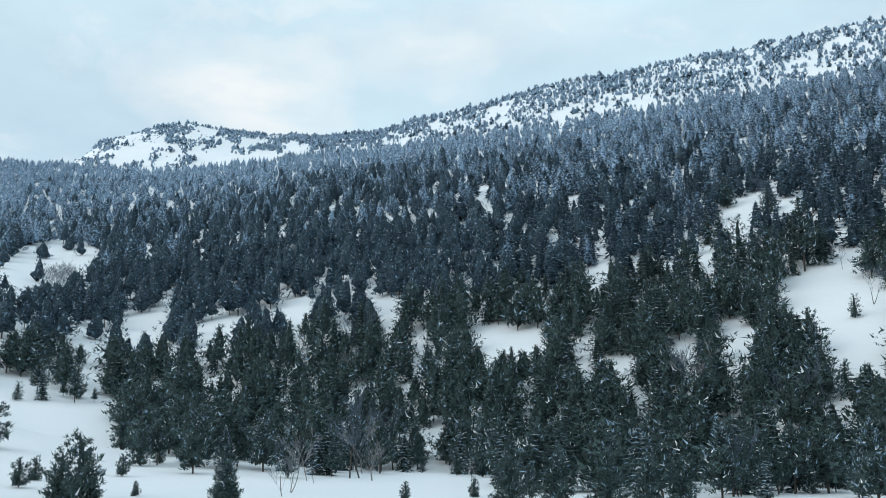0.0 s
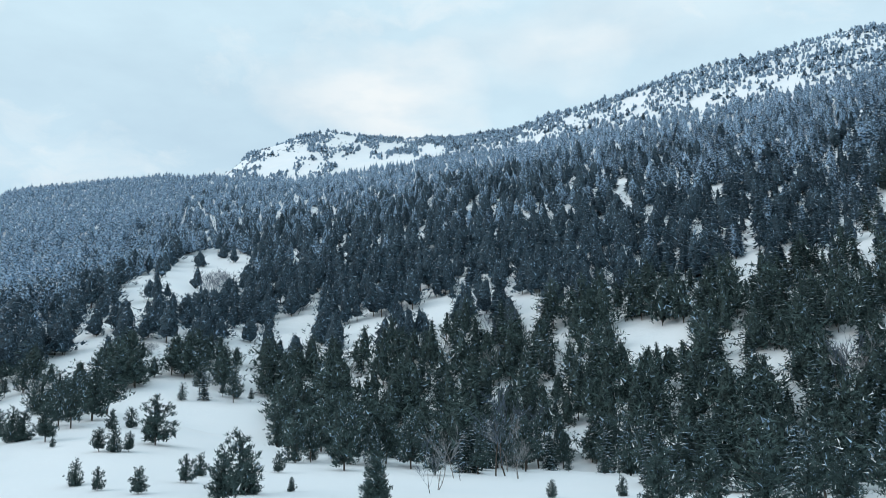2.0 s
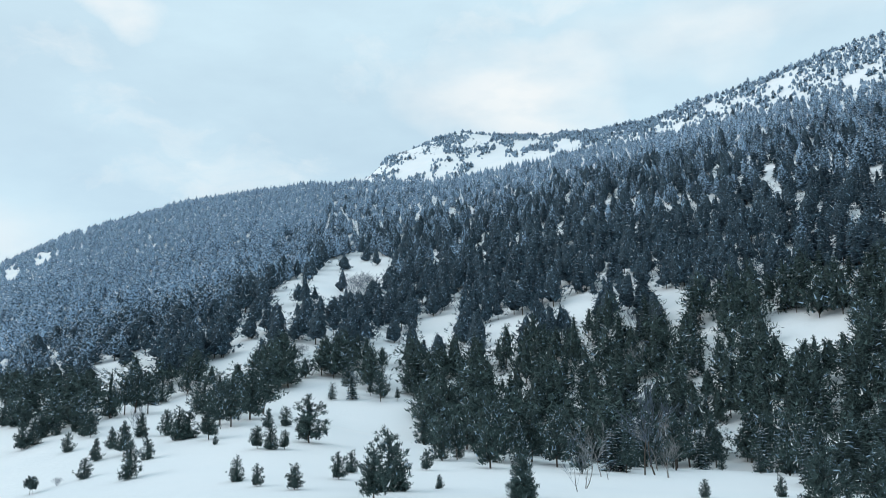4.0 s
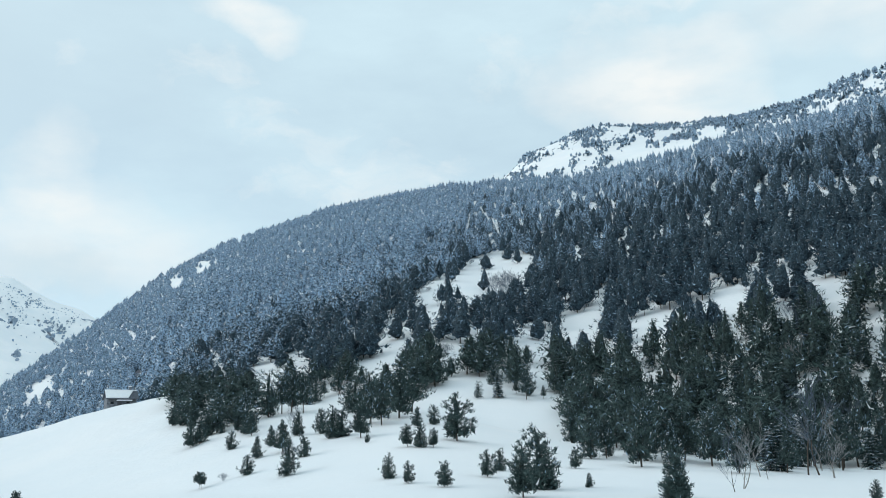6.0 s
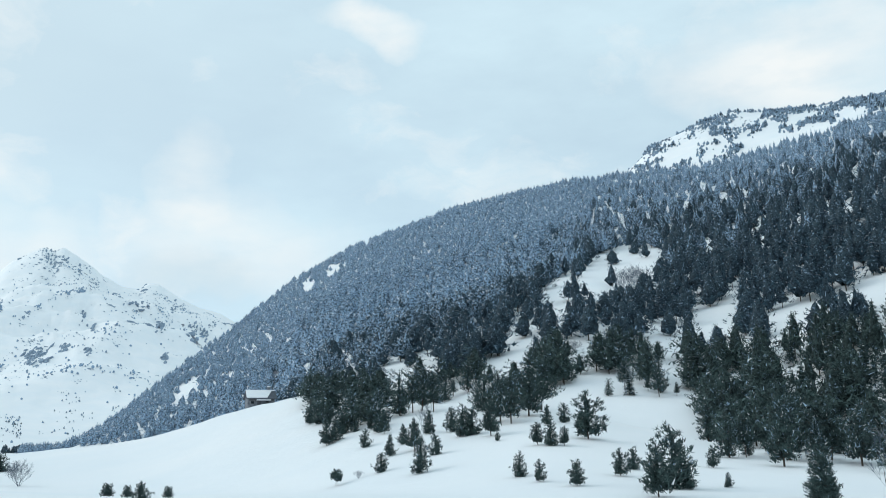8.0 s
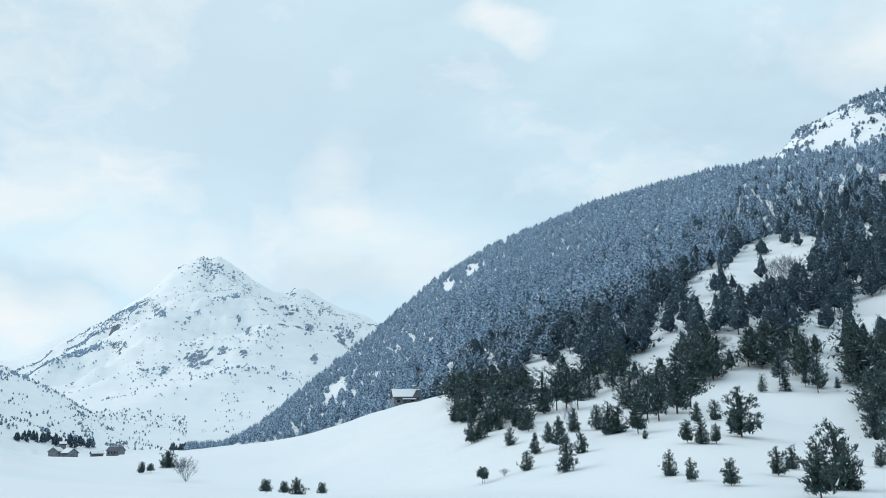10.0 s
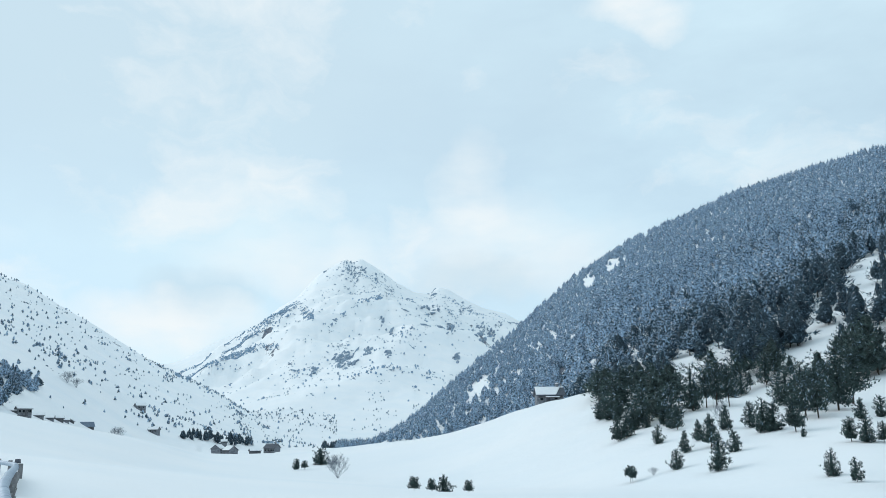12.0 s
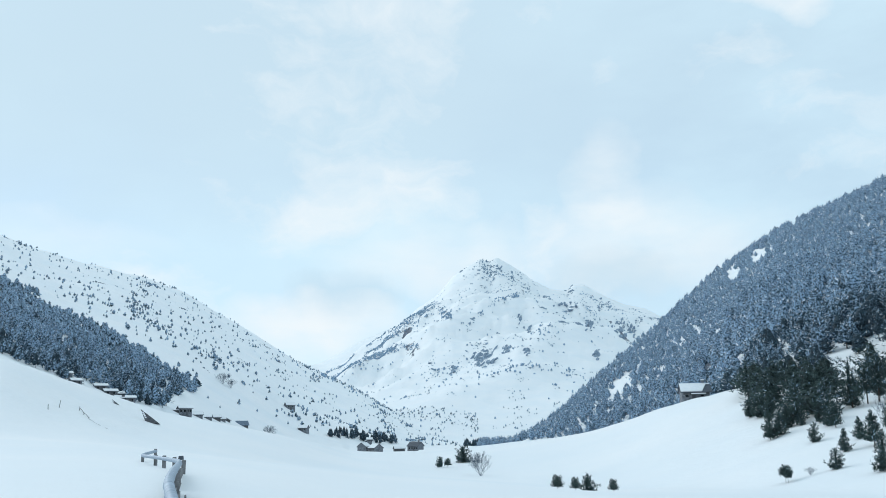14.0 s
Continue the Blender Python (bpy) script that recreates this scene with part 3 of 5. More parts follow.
def fir(seed, tiers, per, clumps, size, spread, low, snow, sides, core, fat=0.6):
    """A fir one metre high: tiers of flat drooping boughs, snow on their backs and dark sprays below."""
    rng = np.random.default_rng(seed)
    axis = crown_axis(rng)
    s = np.repeat((np.arange(tiers) + 0.2) / tiers, per)
    n = len(s)
    s = np.clip(s + rng.normal(0, 0.14 / tiers, n), 0, 0.96)
    turn = np.tile(np.arange(per) * 2 * np.pi / per, tiers) + np.repeat(rng.uniform(0, 6, tiers), per) + rng.normal(0, 0.2, n)
    far = spread * np.clip(1.03 - s, 0, 1) ** 0.85 * rng.uniform(0.72, 1.18, n)
    drop = np.interp(s, [0, 0.6, 1], [0.42, 0.25, -0.25])
    out = np.stack([np.cos(turn), np.sin(turn), 0 * turn], -1)
    across = np.stack([-np.sin(turn), np.cos(turn), 0 * turn], -1)
    root = axis(low + (0.96 - low) * s)
    crown = []
    for k in range(clumps):
        t = 0.3 + 0.7 * (k + rng.uniform(0.2, 0.8, n)) / clumps
        c = root + out * (far * t)[:, None]
        c[:, 2] += far * drop * (-1.15 * t + 0.4 * t * t)
        ln = size * (0.55 + 0.6 * (1 - s)) * rng.uniform(0.75, 1.25, n)
        for lr in (-1, 0, 1):
            d = unit(out * (0.7 if lr else 1.0) + across * lr * 0.85 + rng.normal(0, 0.18, (n, 3)) - (0, 0, 0.2))
            v, f = needles(c, d, unit(out * 0.4 + (0, 0, 1.0) + rng.normal(0, 0.2, (n, 3))), ln, 0.3)
            crown.append((v, f, np.where(rng.uniform(0, 1, n) < snow * 1.15, np.where(rng.uniform(0, 1, n) < 0.25 + 0.2 * snow, 3, 2), 1)))
        d = unit(out * 0.6 + across * rng.normal(0, 0.4, (n, 1)) - (0, 0, 0.75))
        v, f = needles(c - (0, 0, size * 0.12), d, unit(out + (0, 0, 0.3)), ln * 0.9, 0.36)
        crown.append((v, f, 1))
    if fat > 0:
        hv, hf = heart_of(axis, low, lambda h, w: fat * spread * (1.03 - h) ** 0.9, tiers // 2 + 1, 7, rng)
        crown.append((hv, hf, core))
    v, f = tufts(axis([0.93, 0.97]), np.tile((0, 0, 2.0), (2, 1)), np.full(2, size * 0.5), 3, rng)
    crown.append((v, f, 1))
    return stem(axis, sides), joined(crown)


CROWN_MATS = [BARK, NEEDLE, FROSTED_HAZED, SNOW, *BOUGHS]
# crowns on the peak wear the hazed colours
PEAK_CROWN = [BARK, RIMED_HAZED[0], FROSTED_HAZED, SNOW, *RIMED_HAZED[1:]]
NEAR_CROWN = [BARK, GREEN, FROSTED_HAZED, SNOW, *NEAR_BOUGHS]


def forest(name, label, places, heights, kinds, models, stout, mats):
    """A wood too large to count, as one mesh: each tree has its own place, height, turn and girth."""
    vs, fs, ms, base = [], [], [], 0
    rng = np.random.default_rng(len(places))
    turn, girth = rng.uniform(0, 2 * np.pi, len(places)), rng.uniform(0.8, 1.25, len(places)) * stout
    for k, (v, f, m) in enumerate(models):
        sel = np.where(kinds == k)[0]
        if not len(sel):
            continue
        ca, sa, hh, g = np.cos(turn[sel]), np.sin(turn[sel]), heights[sel], girth[sel]
        x = (v[None, :, 0] * ca[:, None] - v[None, :, 1] * sa[:, None]) * (hh * g)[:, None] + places[sel, 0:1]
        y = (v[None, :, 0] * sa[:, None] + v[None, :, 1] * ca[:, None]) * (hh * g)[:, None] + places[sel, 1:2]
        z = v[None, :, 2] * hh[:, None] + places[sel, 2:3]
        vs.append(np.stack([x, y, z], -1).reshape(-1, 3))
        fs.append((f[None] + (np.arange(len(sel)) * len(v))[:, None, None]).reshape(-1, 3) + base)
        ms.append(np.tile(m, len(sel)))
        base += len(sel) * len(v)
    ob = new(name, mesh_of(name, np.concatenate(vs), np.concatenate(fs), mats, np.concatenate(ms), smooth=True))
    return tagged(ob, label, "trees", kind="stuff")


def whole(model):
    trunk, crown = model
    return joined([(trunk[0], trunk[1], 0), crown])


# a clearing at the foot of the spur: bearing, distance, half width across and along (metres)
CLEARINGS = [(39.8, 218, 4, 47)]
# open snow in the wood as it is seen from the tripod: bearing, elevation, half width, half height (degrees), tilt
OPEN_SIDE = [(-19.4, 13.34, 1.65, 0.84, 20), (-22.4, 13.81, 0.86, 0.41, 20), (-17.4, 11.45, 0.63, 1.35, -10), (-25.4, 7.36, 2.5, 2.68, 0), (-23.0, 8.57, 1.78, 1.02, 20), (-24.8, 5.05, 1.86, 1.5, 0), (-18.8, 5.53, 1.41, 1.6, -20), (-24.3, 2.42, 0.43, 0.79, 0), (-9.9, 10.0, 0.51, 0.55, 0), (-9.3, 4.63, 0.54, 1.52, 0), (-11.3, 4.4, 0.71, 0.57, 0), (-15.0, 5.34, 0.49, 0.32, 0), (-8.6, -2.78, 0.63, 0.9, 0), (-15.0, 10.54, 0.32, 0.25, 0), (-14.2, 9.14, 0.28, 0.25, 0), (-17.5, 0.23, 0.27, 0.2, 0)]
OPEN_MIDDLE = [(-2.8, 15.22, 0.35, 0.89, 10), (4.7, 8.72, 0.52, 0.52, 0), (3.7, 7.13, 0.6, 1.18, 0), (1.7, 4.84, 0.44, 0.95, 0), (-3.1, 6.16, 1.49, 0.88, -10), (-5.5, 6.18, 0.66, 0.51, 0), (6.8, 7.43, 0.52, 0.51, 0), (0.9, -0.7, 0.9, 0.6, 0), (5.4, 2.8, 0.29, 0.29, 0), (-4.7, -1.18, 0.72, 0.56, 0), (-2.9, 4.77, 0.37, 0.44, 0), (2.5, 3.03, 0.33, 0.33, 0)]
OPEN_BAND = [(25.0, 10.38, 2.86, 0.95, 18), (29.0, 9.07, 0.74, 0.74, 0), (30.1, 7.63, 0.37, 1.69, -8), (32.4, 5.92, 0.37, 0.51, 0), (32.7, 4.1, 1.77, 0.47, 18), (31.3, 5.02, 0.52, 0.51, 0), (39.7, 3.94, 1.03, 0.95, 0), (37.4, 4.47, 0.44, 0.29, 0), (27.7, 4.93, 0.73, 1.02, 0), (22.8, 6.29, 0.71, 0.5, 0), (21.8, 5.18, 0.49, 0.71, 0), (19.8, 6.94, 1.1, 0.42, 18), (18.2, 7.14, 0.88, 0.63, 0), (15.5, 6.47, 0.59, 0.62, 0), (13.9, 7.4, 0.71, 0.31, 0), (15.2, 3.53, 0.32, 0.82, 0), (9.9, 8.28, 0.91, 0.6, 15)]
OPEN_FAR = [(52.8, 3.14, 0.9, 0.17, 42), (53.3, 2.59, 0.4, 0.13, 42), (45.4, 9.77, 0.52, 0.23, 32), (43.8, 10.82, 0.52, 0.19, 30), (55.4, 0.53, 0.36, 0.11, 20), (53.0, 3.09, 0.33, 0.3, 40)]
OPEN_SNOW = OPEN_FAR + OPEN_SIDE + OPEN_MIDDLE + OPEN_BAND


def is_clear(a, r):
    out = np.zeros(len(a), bool)
    for ca, cr, w, d in CLEARINGS:
        out |= (((a - ca) * np.pi / 180 * cr / w) ** 2 + ((r - cr) / d) ** 2) < 1
    return out


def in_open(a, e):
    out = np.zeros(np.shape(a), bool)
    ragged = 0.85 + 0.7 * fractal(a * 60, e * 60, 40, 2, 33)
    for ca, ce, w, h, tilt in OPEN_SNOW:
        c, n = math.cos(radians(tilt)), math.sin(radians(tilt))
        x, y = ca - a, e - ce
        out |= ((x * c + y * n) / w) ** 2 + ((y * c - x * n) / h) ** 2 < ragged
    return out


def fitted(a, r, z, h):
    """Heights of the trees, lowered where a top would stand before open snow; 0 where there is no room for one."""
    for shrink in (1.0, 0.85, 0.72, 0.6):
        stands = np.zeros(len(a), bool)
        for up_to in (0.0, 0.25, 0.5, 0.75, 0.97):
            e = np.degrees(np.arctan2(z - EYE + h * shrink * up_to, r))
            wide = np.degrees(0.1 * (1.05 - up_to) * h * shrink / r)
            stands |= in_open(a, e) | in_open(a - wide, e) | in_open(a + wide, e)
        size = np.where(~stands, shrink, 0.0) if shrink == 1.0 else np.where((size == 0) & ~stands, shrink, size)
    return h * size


def scatter(a0, a1, r0, r1, spacing, seed):
    """Bearings and distances of trees, about one to each square of that spacing."""
    rng = np.random.default_rng(seed)
    n = int(np.radians(a1 - a0) * (r1 ** 2 - r0 ** 2) / 2 / spacing ** 2)
    # a jittered lattice in equal areas
    rows = max(1, int((r1 - r0) / spacing))
    edges = np.sqrt(np.linspace(r0 ** 2, r1 ** 2, rows + 1))
    per = max(1, n // rows)
    k, j = np.meshgrid(np.arange(rows), np.arange(per), indexing="ij")
    a = a0 + (a1 - a0) * ((j + rng.uniform(-0.1, 1.1, j.shape) + rng.uniform(0, per, (rows, 1))) % per) / per
    r = edges[k] + (edges[k + 1] - edges[k]) * rng.uniform(-0.4, 1.4, k.shape)
    return a.ravel(), r.ravel()


def grove(name, label, a, r, low, high, models, seed, milder=0.0, firs=None):
    rng = np.random.default_rng(seed)
    x, y = -np.sin(np.radians(a)) * r, np.cos(np.radians(a)) * r
    z = ground_z(x, y) - 0.1
    h = rng.uniform(low, high, len(a)) * np.where(rng.uniform(0, 1, len(a)) < 0.15, 0.65, 1)
    h = h * stature(a, r)
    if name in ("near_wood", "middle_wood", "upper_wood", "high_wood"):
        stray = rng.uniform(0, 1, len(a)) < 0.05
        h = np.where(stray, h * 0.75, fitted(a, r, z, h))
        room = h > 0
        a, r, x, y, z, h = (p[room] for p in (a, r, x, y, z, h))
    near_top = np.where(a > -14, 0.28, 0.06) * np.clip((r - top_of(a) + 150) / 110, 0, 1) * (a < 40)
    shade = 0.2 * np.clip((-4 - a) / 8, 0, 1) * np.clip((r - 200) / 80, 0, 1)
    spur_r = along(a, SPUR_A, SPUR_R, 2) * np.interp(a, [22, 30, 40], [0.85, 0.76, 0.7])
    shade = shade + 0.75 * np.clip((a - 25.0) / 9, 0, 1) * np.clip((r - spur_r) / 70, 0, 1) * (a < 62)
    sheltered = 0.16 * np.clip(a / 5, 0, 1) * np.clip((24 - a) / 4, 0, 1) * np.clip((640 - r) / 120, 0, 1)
    # rime share; its growth with distance also paints haze into the crowns
    rime = np.clip(frost_haze(z, r) + near_top + shade + milder - sheltered + 0.2 * np.clip((a - 34) / 8, 0, 1) * np.clip((r - 360) / 120, 0, 1) + rng.normal(0, 0.21, len(a)), 0, 0.999)
    share = fir_share(a, r) if firs is None else firs
    layered = rng.uniform(0, 1, len(a)) < share
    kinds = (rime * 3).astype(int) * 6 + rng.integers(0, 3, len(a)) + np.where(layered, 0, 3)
    # only the nearest wood takes the unhazed needles
    return forest(name, label, np.stack([x, y, z], -1), h, kinds, models, np.interp(a, [20, 32, 60], [1, 1.15, 1.15]) / stature(a, r) ** 0.6, NEAR_CROWN if r.max() < NEAR + 5 else PEAK_CROWN if name == "peak_scrub" else CROWN_MATS)


def fir_share(a, r):
    """Firs prevail on the shaded upper side, pines below and on the sunny shoulder."""
    return np.clip(np.interp(a, [-33, -9, 0, 18, 30], [0.85, 0.7, 0.25, 0.1, 0.0]) * np.clip((r - 110) / 110, 0.25, 1), 0, 1)


def skirted(seed, tiers, sides, blades, size, spread, low, snow, core, point):
    """A conifer one metre high seen from afar: ragged skirts of boughs, one over another, with loose sprays between."""
    rng = np.random.default_rng(seed)
    axis = crown_axis(rng)
    crown = []
    ang = np.arange(sides) * 2 * np.pi / sides
    for k in range(tiers):
        s = k / tiers
        turn = ang + rng.uniform(0, 6) + rng.normal(0, 0.15, sides)
        rad = spread * (1.04 - s) ** point * min(1, 0.75 + 1.5 * s) * np.where(np.arange(sides) % 2, 1.1, 0.62) * rng.uniform(0.7, 1.25, sides)
        hem = np.stack([np.cos(turn) * rad, np.sin(turn) * rad, rng.normal(0, 0.35 / tiers, sides) * (1 - low)], -1) + axis([low + (0.97 - low) * s])
        tip = axis([low + (0.97 - low) * min(1.0, s + (2.3 if k < tiers - 1 else 1.0) / tiers)])
        pick = rng.uniform(0, 1, sides)
        crown.append((np.concatenate([hem, tip]), np.array([(i, (i + 1) % sides, sides) for i in range(sides)]), np.where(pick < 0.75 - 0.6 * s - 0.4 * snow, 4, np.where(pick > 1 - snow * 0.45, 2, core))))
    s = rng.uniform(0.02, 0.95, blades)
    turn = rng.uniform(0, 2 * np.pi, blades)
    out = np.stack([np.cos(turn), np.sin(turn), 0 * turn], -1)
    c = axis(low + (0.97 - low) * s) + out * (spread * (1.02 - s) ** point * rng.uniform(0.5, 0.95, blades))[:, None]
    d = unit(out * 0.7 + (0, 0, 0.25) + rng.normal(0, 0.5, (blades, 3)))
    v, f = needles(c, d, unit(out * 0.6 + (0, 0, 0.8) + rng.normal(0, 0.25, (blades, 3))), size * rng.uniform(0.6, 1.3, blades), 0.26)
    crown.append((v, f, np.where(rng.uniform(0, 1, blades) < snow, np.where(rng.uniform(0, 1, blades) < snow * 0.3, 3, 2), 1)))
    return stem(axis, 3), joined(crown)


def far_models(tiers, sides, blades, size, seed, low, girth):
    """Three degrees of rime, each with three pointed and three blunt far trees."""
    out = []
    for rime, snow in enumerate((0.08, 0.32, 0.85)):
        for k in range(6):
            out.append(whole(skirted(seed + rime * 20 + k, tiers, sides, blades, size, (0.24, 0.22, 0.25, 0.28, 0.26, 0.27)[k] * girth, low, snow, 4 + rime, (1.0, 1.1, 0.95, 0.8, 0.85, 0.75)[k])))
    return out


def models_for(pines, firs, seed, low=0.12, girth=1.0, fat=0.7, snows=(0.05, 0.18, 0.42)):
    """Three degrees of rime, each with three firs and three pines.
    pines: boughs, clumps on a bough, blades in a clump, blade length and slimness, rings of the inner mass; firs: tiers, boughs in a tier, clumps on a bough, blade length."""
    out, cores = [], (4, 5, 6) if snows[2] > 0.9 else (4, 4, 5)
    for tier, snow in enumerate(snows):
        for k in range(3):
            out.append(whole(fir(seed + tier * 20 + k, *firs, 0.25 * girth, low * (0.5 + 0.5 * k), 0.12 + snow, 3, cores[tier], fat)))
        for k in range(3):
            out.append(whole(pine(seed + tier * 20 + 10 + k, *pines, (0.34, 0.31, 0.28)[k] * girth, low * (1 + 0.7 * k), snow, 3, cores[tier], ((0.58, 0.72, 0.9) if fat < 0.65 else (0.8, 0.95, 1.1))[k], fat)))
    return out


def bush(seed, snow, core, blades):
    """A low round dwarf pine, one metre high and broad: a ragged dome under sprays of needles."""
    rng = np.random.default_rng(seed)
    m = 6 if blades > 8 else 4
    ang = np.arange(m) * 2 * np.pi / m
    shape = ((0.26, -0.1), (0.36, 0.3), (0.24, 0.7)) if blades > 8 else ((0.34, -0.1), (0.3, 0.5))
    rings = [np.stack([np.cos(ang + k * 0.5) * rad, np.sin(ang + k * 0.5) * rad, np.full(m, h)], -1) * rng.uniform(0.7, 1.25, (m, 1)) for k, (rad, h) in enumerate(shape)]
    body = np.concatenate(rings + [np.array([(0.05, 0, 0.95)])])
    last = (len(shape) - 1) * m
    f = [t for k in range(len(shape) - 1) for i in range(m) for t in ((k * m + i, k * m + (i + 1) % m, k * m + m + (i + 1) % m), (k * m + i, k * m + m + (i + 1) % m, k * m + m + i))] + [(last + i, last + (i + 1) % m, last + m) for i in range(m)]
    f3 = np.array(f)[rng.integers(0, len(f), blades)]
    mix = rng.dirichlet((1, 1, 1), blades)
    c = (body[f3] * mix[:, :, None]).sum(1)
    v, g = tufts(c, c - (0, 0, 0.1), np.full(blades, 0.26 if blades < 12 else 0.17), 1, rng, 0.0, 0.6)
    return joined([(body, np.array(f), np.full(len(f), core)), (v, g, np.where(rng.uniform(0, 1, blades) < snow, 2, 1))])


def bushes(seed, blades):
    return [bush(seed + tier * 10 + k, snow, 4 + tier, blades) for tier, snow in enumerate((0.08, 0.3, 0.55)) for k in range(6)]


def frost_haze(z, r):
    """Share of rime on the trees: more with height; with distance it paints haze."""
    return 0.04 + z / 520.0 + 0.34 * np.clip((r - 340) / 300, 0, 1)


def stature(a, r):
    """Trees stay lower at the wood's foot and on the far shoulder of the mountain."""
    return np.interp(r, [60, 110, 190], [0.62, 0.74, 1.0]) - 0.2 * np.clip((a - 17) / 4, 0, 1) * np.clip((300 - r) / 60, 0, 1) * (a < 50) - 0.22 * np.clip((a - 18) / 20, 0, 1) * np.clip((r - 360) / 120, 0, 1) - 0.2 * np.clip((a - 36) / 4, 0, 1) * np.clip((370 - r) / 20, 0, 1)


def foot_of(a):
    """Distance of the wood's lower edge beyond the barn."""
    return np.interp(a, [44.5, 46, 48, 50, 55, 60], [128, 236, 300, 420, 520, 640])


# elevation of the wood's lower edge from the tripod
EDGE_A = [-25.9, -5.0, -2.9, -0.0, 3.2, 6.8, 11.0, 12.3, 15.7, 18.6, 20.1, 20.6, 21.7, 24.1, 26.5, 27.3, 30.1, 32.0, 33.1, 34.3, 34.8, 37.5, 39.4, 40.4, 43.3, 45.1, 45.6]
EDGE_EL = [-4.15, -4.3, -2.8, -2.3, -2.23, -2.42, -2.43, -1.88, -2.2, -1.73, -0.85, 1.49, 2.21, 2.27, 2.46, 2.05, 2.32, 0.84, 0.5, 1.52, 2.61, 2.0, 1.41, 0.1, -0.07, 0.87, 1.48]


def bearing_up(x, y):
    return np.degrees(np.arctan2(land(x, y), np.hypot(x, y)))


def above_edge(a, r):
    """Degrees by which a place lies above the wood's lower edge."""
    x, y = -np.sin(np.radians(a)) * r, np.cos(np.radians(a)) * r
    return np.where(a < 45.5, bearing_up(x, y) - np.interp(a, EDGE_A, EDGE_EL), (r - foot_of(a)) / 10)


def top_of(a):
    return along(a, HILL_A, HILL_R, 3)


def wooded(a, r, seed, thin=0.0):
    """Which of these places carry a tree: inside the wood, outside its clearings and small gaps."""
    x, y = -np.sin(np.radians(a)) * r, np.cos(np.radians(a)) * r
    gap = fractal(x, y, 22, 2, seed)
    return (above_edge(a, r) > 0) & (r < top_of(a) + 5) & ~is_clear(a, r) & (gap > thin - 0.55)


BELTS = [([63.6, 64.7, 65.6, 67.3, 68.8, 70.3, 72.1], [7.76, 8.33, 7.97, 7.06, 5.96, 5.16, 4.33], 0.45), ([59.0, 60.4, 61.3, 62.2], [9.14, 8.7, 8.16, 7.51], 0.22), ([65.8, 67.3, 69.2, 71.4], [5.87, 5.7, 4.87, 3.86], 0.2)]
NEAR, MID, FAR = 215.0, 340.0, 560.0
near_a, near_r = (np.concatenate(p) for p in zip(scatter(-33, 8, 58, NEAR, 4.3, 1), scatter(8, 46.5, 58, NEAR, 4.8, 11)))
keep = wooded(near_a, near_r, 71, -0.04)
near_a, near_r = near_a[keep], near_r[keep]
order = np.argsort(above_edge(near_a, near_r))
edge_trees, rest = order[:120], order[120:]
grove("near_wood", "dense dark green mountain pines lightly dusted with snow", near_a[rest], near_r[rest], 6.4, 11.0, models_for((30, 4, 5, 0.072, 0.2, 6), (12, 8, 2, 0.08), 300, 0.11, 1.4, 0.39), 31)
a, r = scatter(-33, 58, NEAR, MID, 6.6, 2)
keep = wooded(a, r, 72, -0.1)
grove("middle_wood", "dense dark pine and fir wood dusted with snow", a[keep], r[keep], 8.4, 12.6, models_for((26, 2, 6, 0.066, 0.18, 6), (10, 8, 1, 0.1), 400, 0.1, 1.4, 0.56), 32)
a, r = (np.concatenate(p) for p in zip(scatter(-33, 26, MID, FAR, 8.3, 3), scatter(26, 61, MID, FAR, 7.2, 13)))
keep = wooded(a, r, 73, -0.2)
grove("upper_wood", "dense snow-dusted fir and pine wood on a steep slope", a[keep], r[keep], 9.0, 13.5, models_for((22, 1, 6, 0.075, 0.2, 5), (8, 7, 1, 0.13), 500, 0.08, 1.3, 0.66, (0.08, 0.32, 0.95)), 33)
a, r = (np.concatenate(p) for p in zip(scatter(-33, 26, FAR, 1010, 8.0, 4), scatter(26, 62, FAR, 1010, 7.0, 14)))
keep = wooded(a, r, 74, -0.3)
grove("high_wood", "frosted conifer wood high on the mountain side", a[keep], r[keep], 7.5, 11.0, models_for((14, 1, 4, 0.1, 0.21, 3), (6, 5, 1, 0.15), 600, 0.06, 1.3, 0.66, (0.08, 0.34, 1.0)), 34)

# dwarf pines on the snowy heights behind the wood, in streaks with bare snow between
SCRUB = bushes(700, 8)
a, r = scatter(-33, 25, 640, 1420, 5.3, 5)
x, y = -np.sin(np.radians(a)) * r, np.cos(np.radians(a)) * r
crest = along(a, HEIGHT_A, HEIGHT_R, 2)
el = bearing_up(x, y)
cover = fractal(a * 26 + el * 18, el * 58, 40, 5, 81, 0.72) + 0.2 * np.clip(1 - np.abs(crest - r) / 30, 0, 1) + 0.35 * np.clip(1 - (r - top_of(a)) / 40, 0, 1)
keep = (r > top_of(a) + 5) & (r < crest + 12) & (cover > np.interp(a, [-14, -8, -2, 4, 10, 14, 24], [-0.26, -0.17, -0.11, -0.07, 0.0, 0.1, 0.1]))
a, r = a[keep], r[keep]
tall = np.random.default_rng(55).uniform(0, 1, len(a)) < 0.2
grove("ridge_scrub", "round dwarf pines dusted with snow in clumps over a white ridge", a[~tall], r[~tall], 2.0, 5.0, SCRUB, 35, -0.16, 0.0)
grove("ridge_pines", "low wind-bent pines dusted with snow on a white ridge", a[tall], r[tall], 5.0, 8.5, far_models(4, 8, 12, 0.16, 640, 0.04, 1.5), 135, -0.3, 0.0)


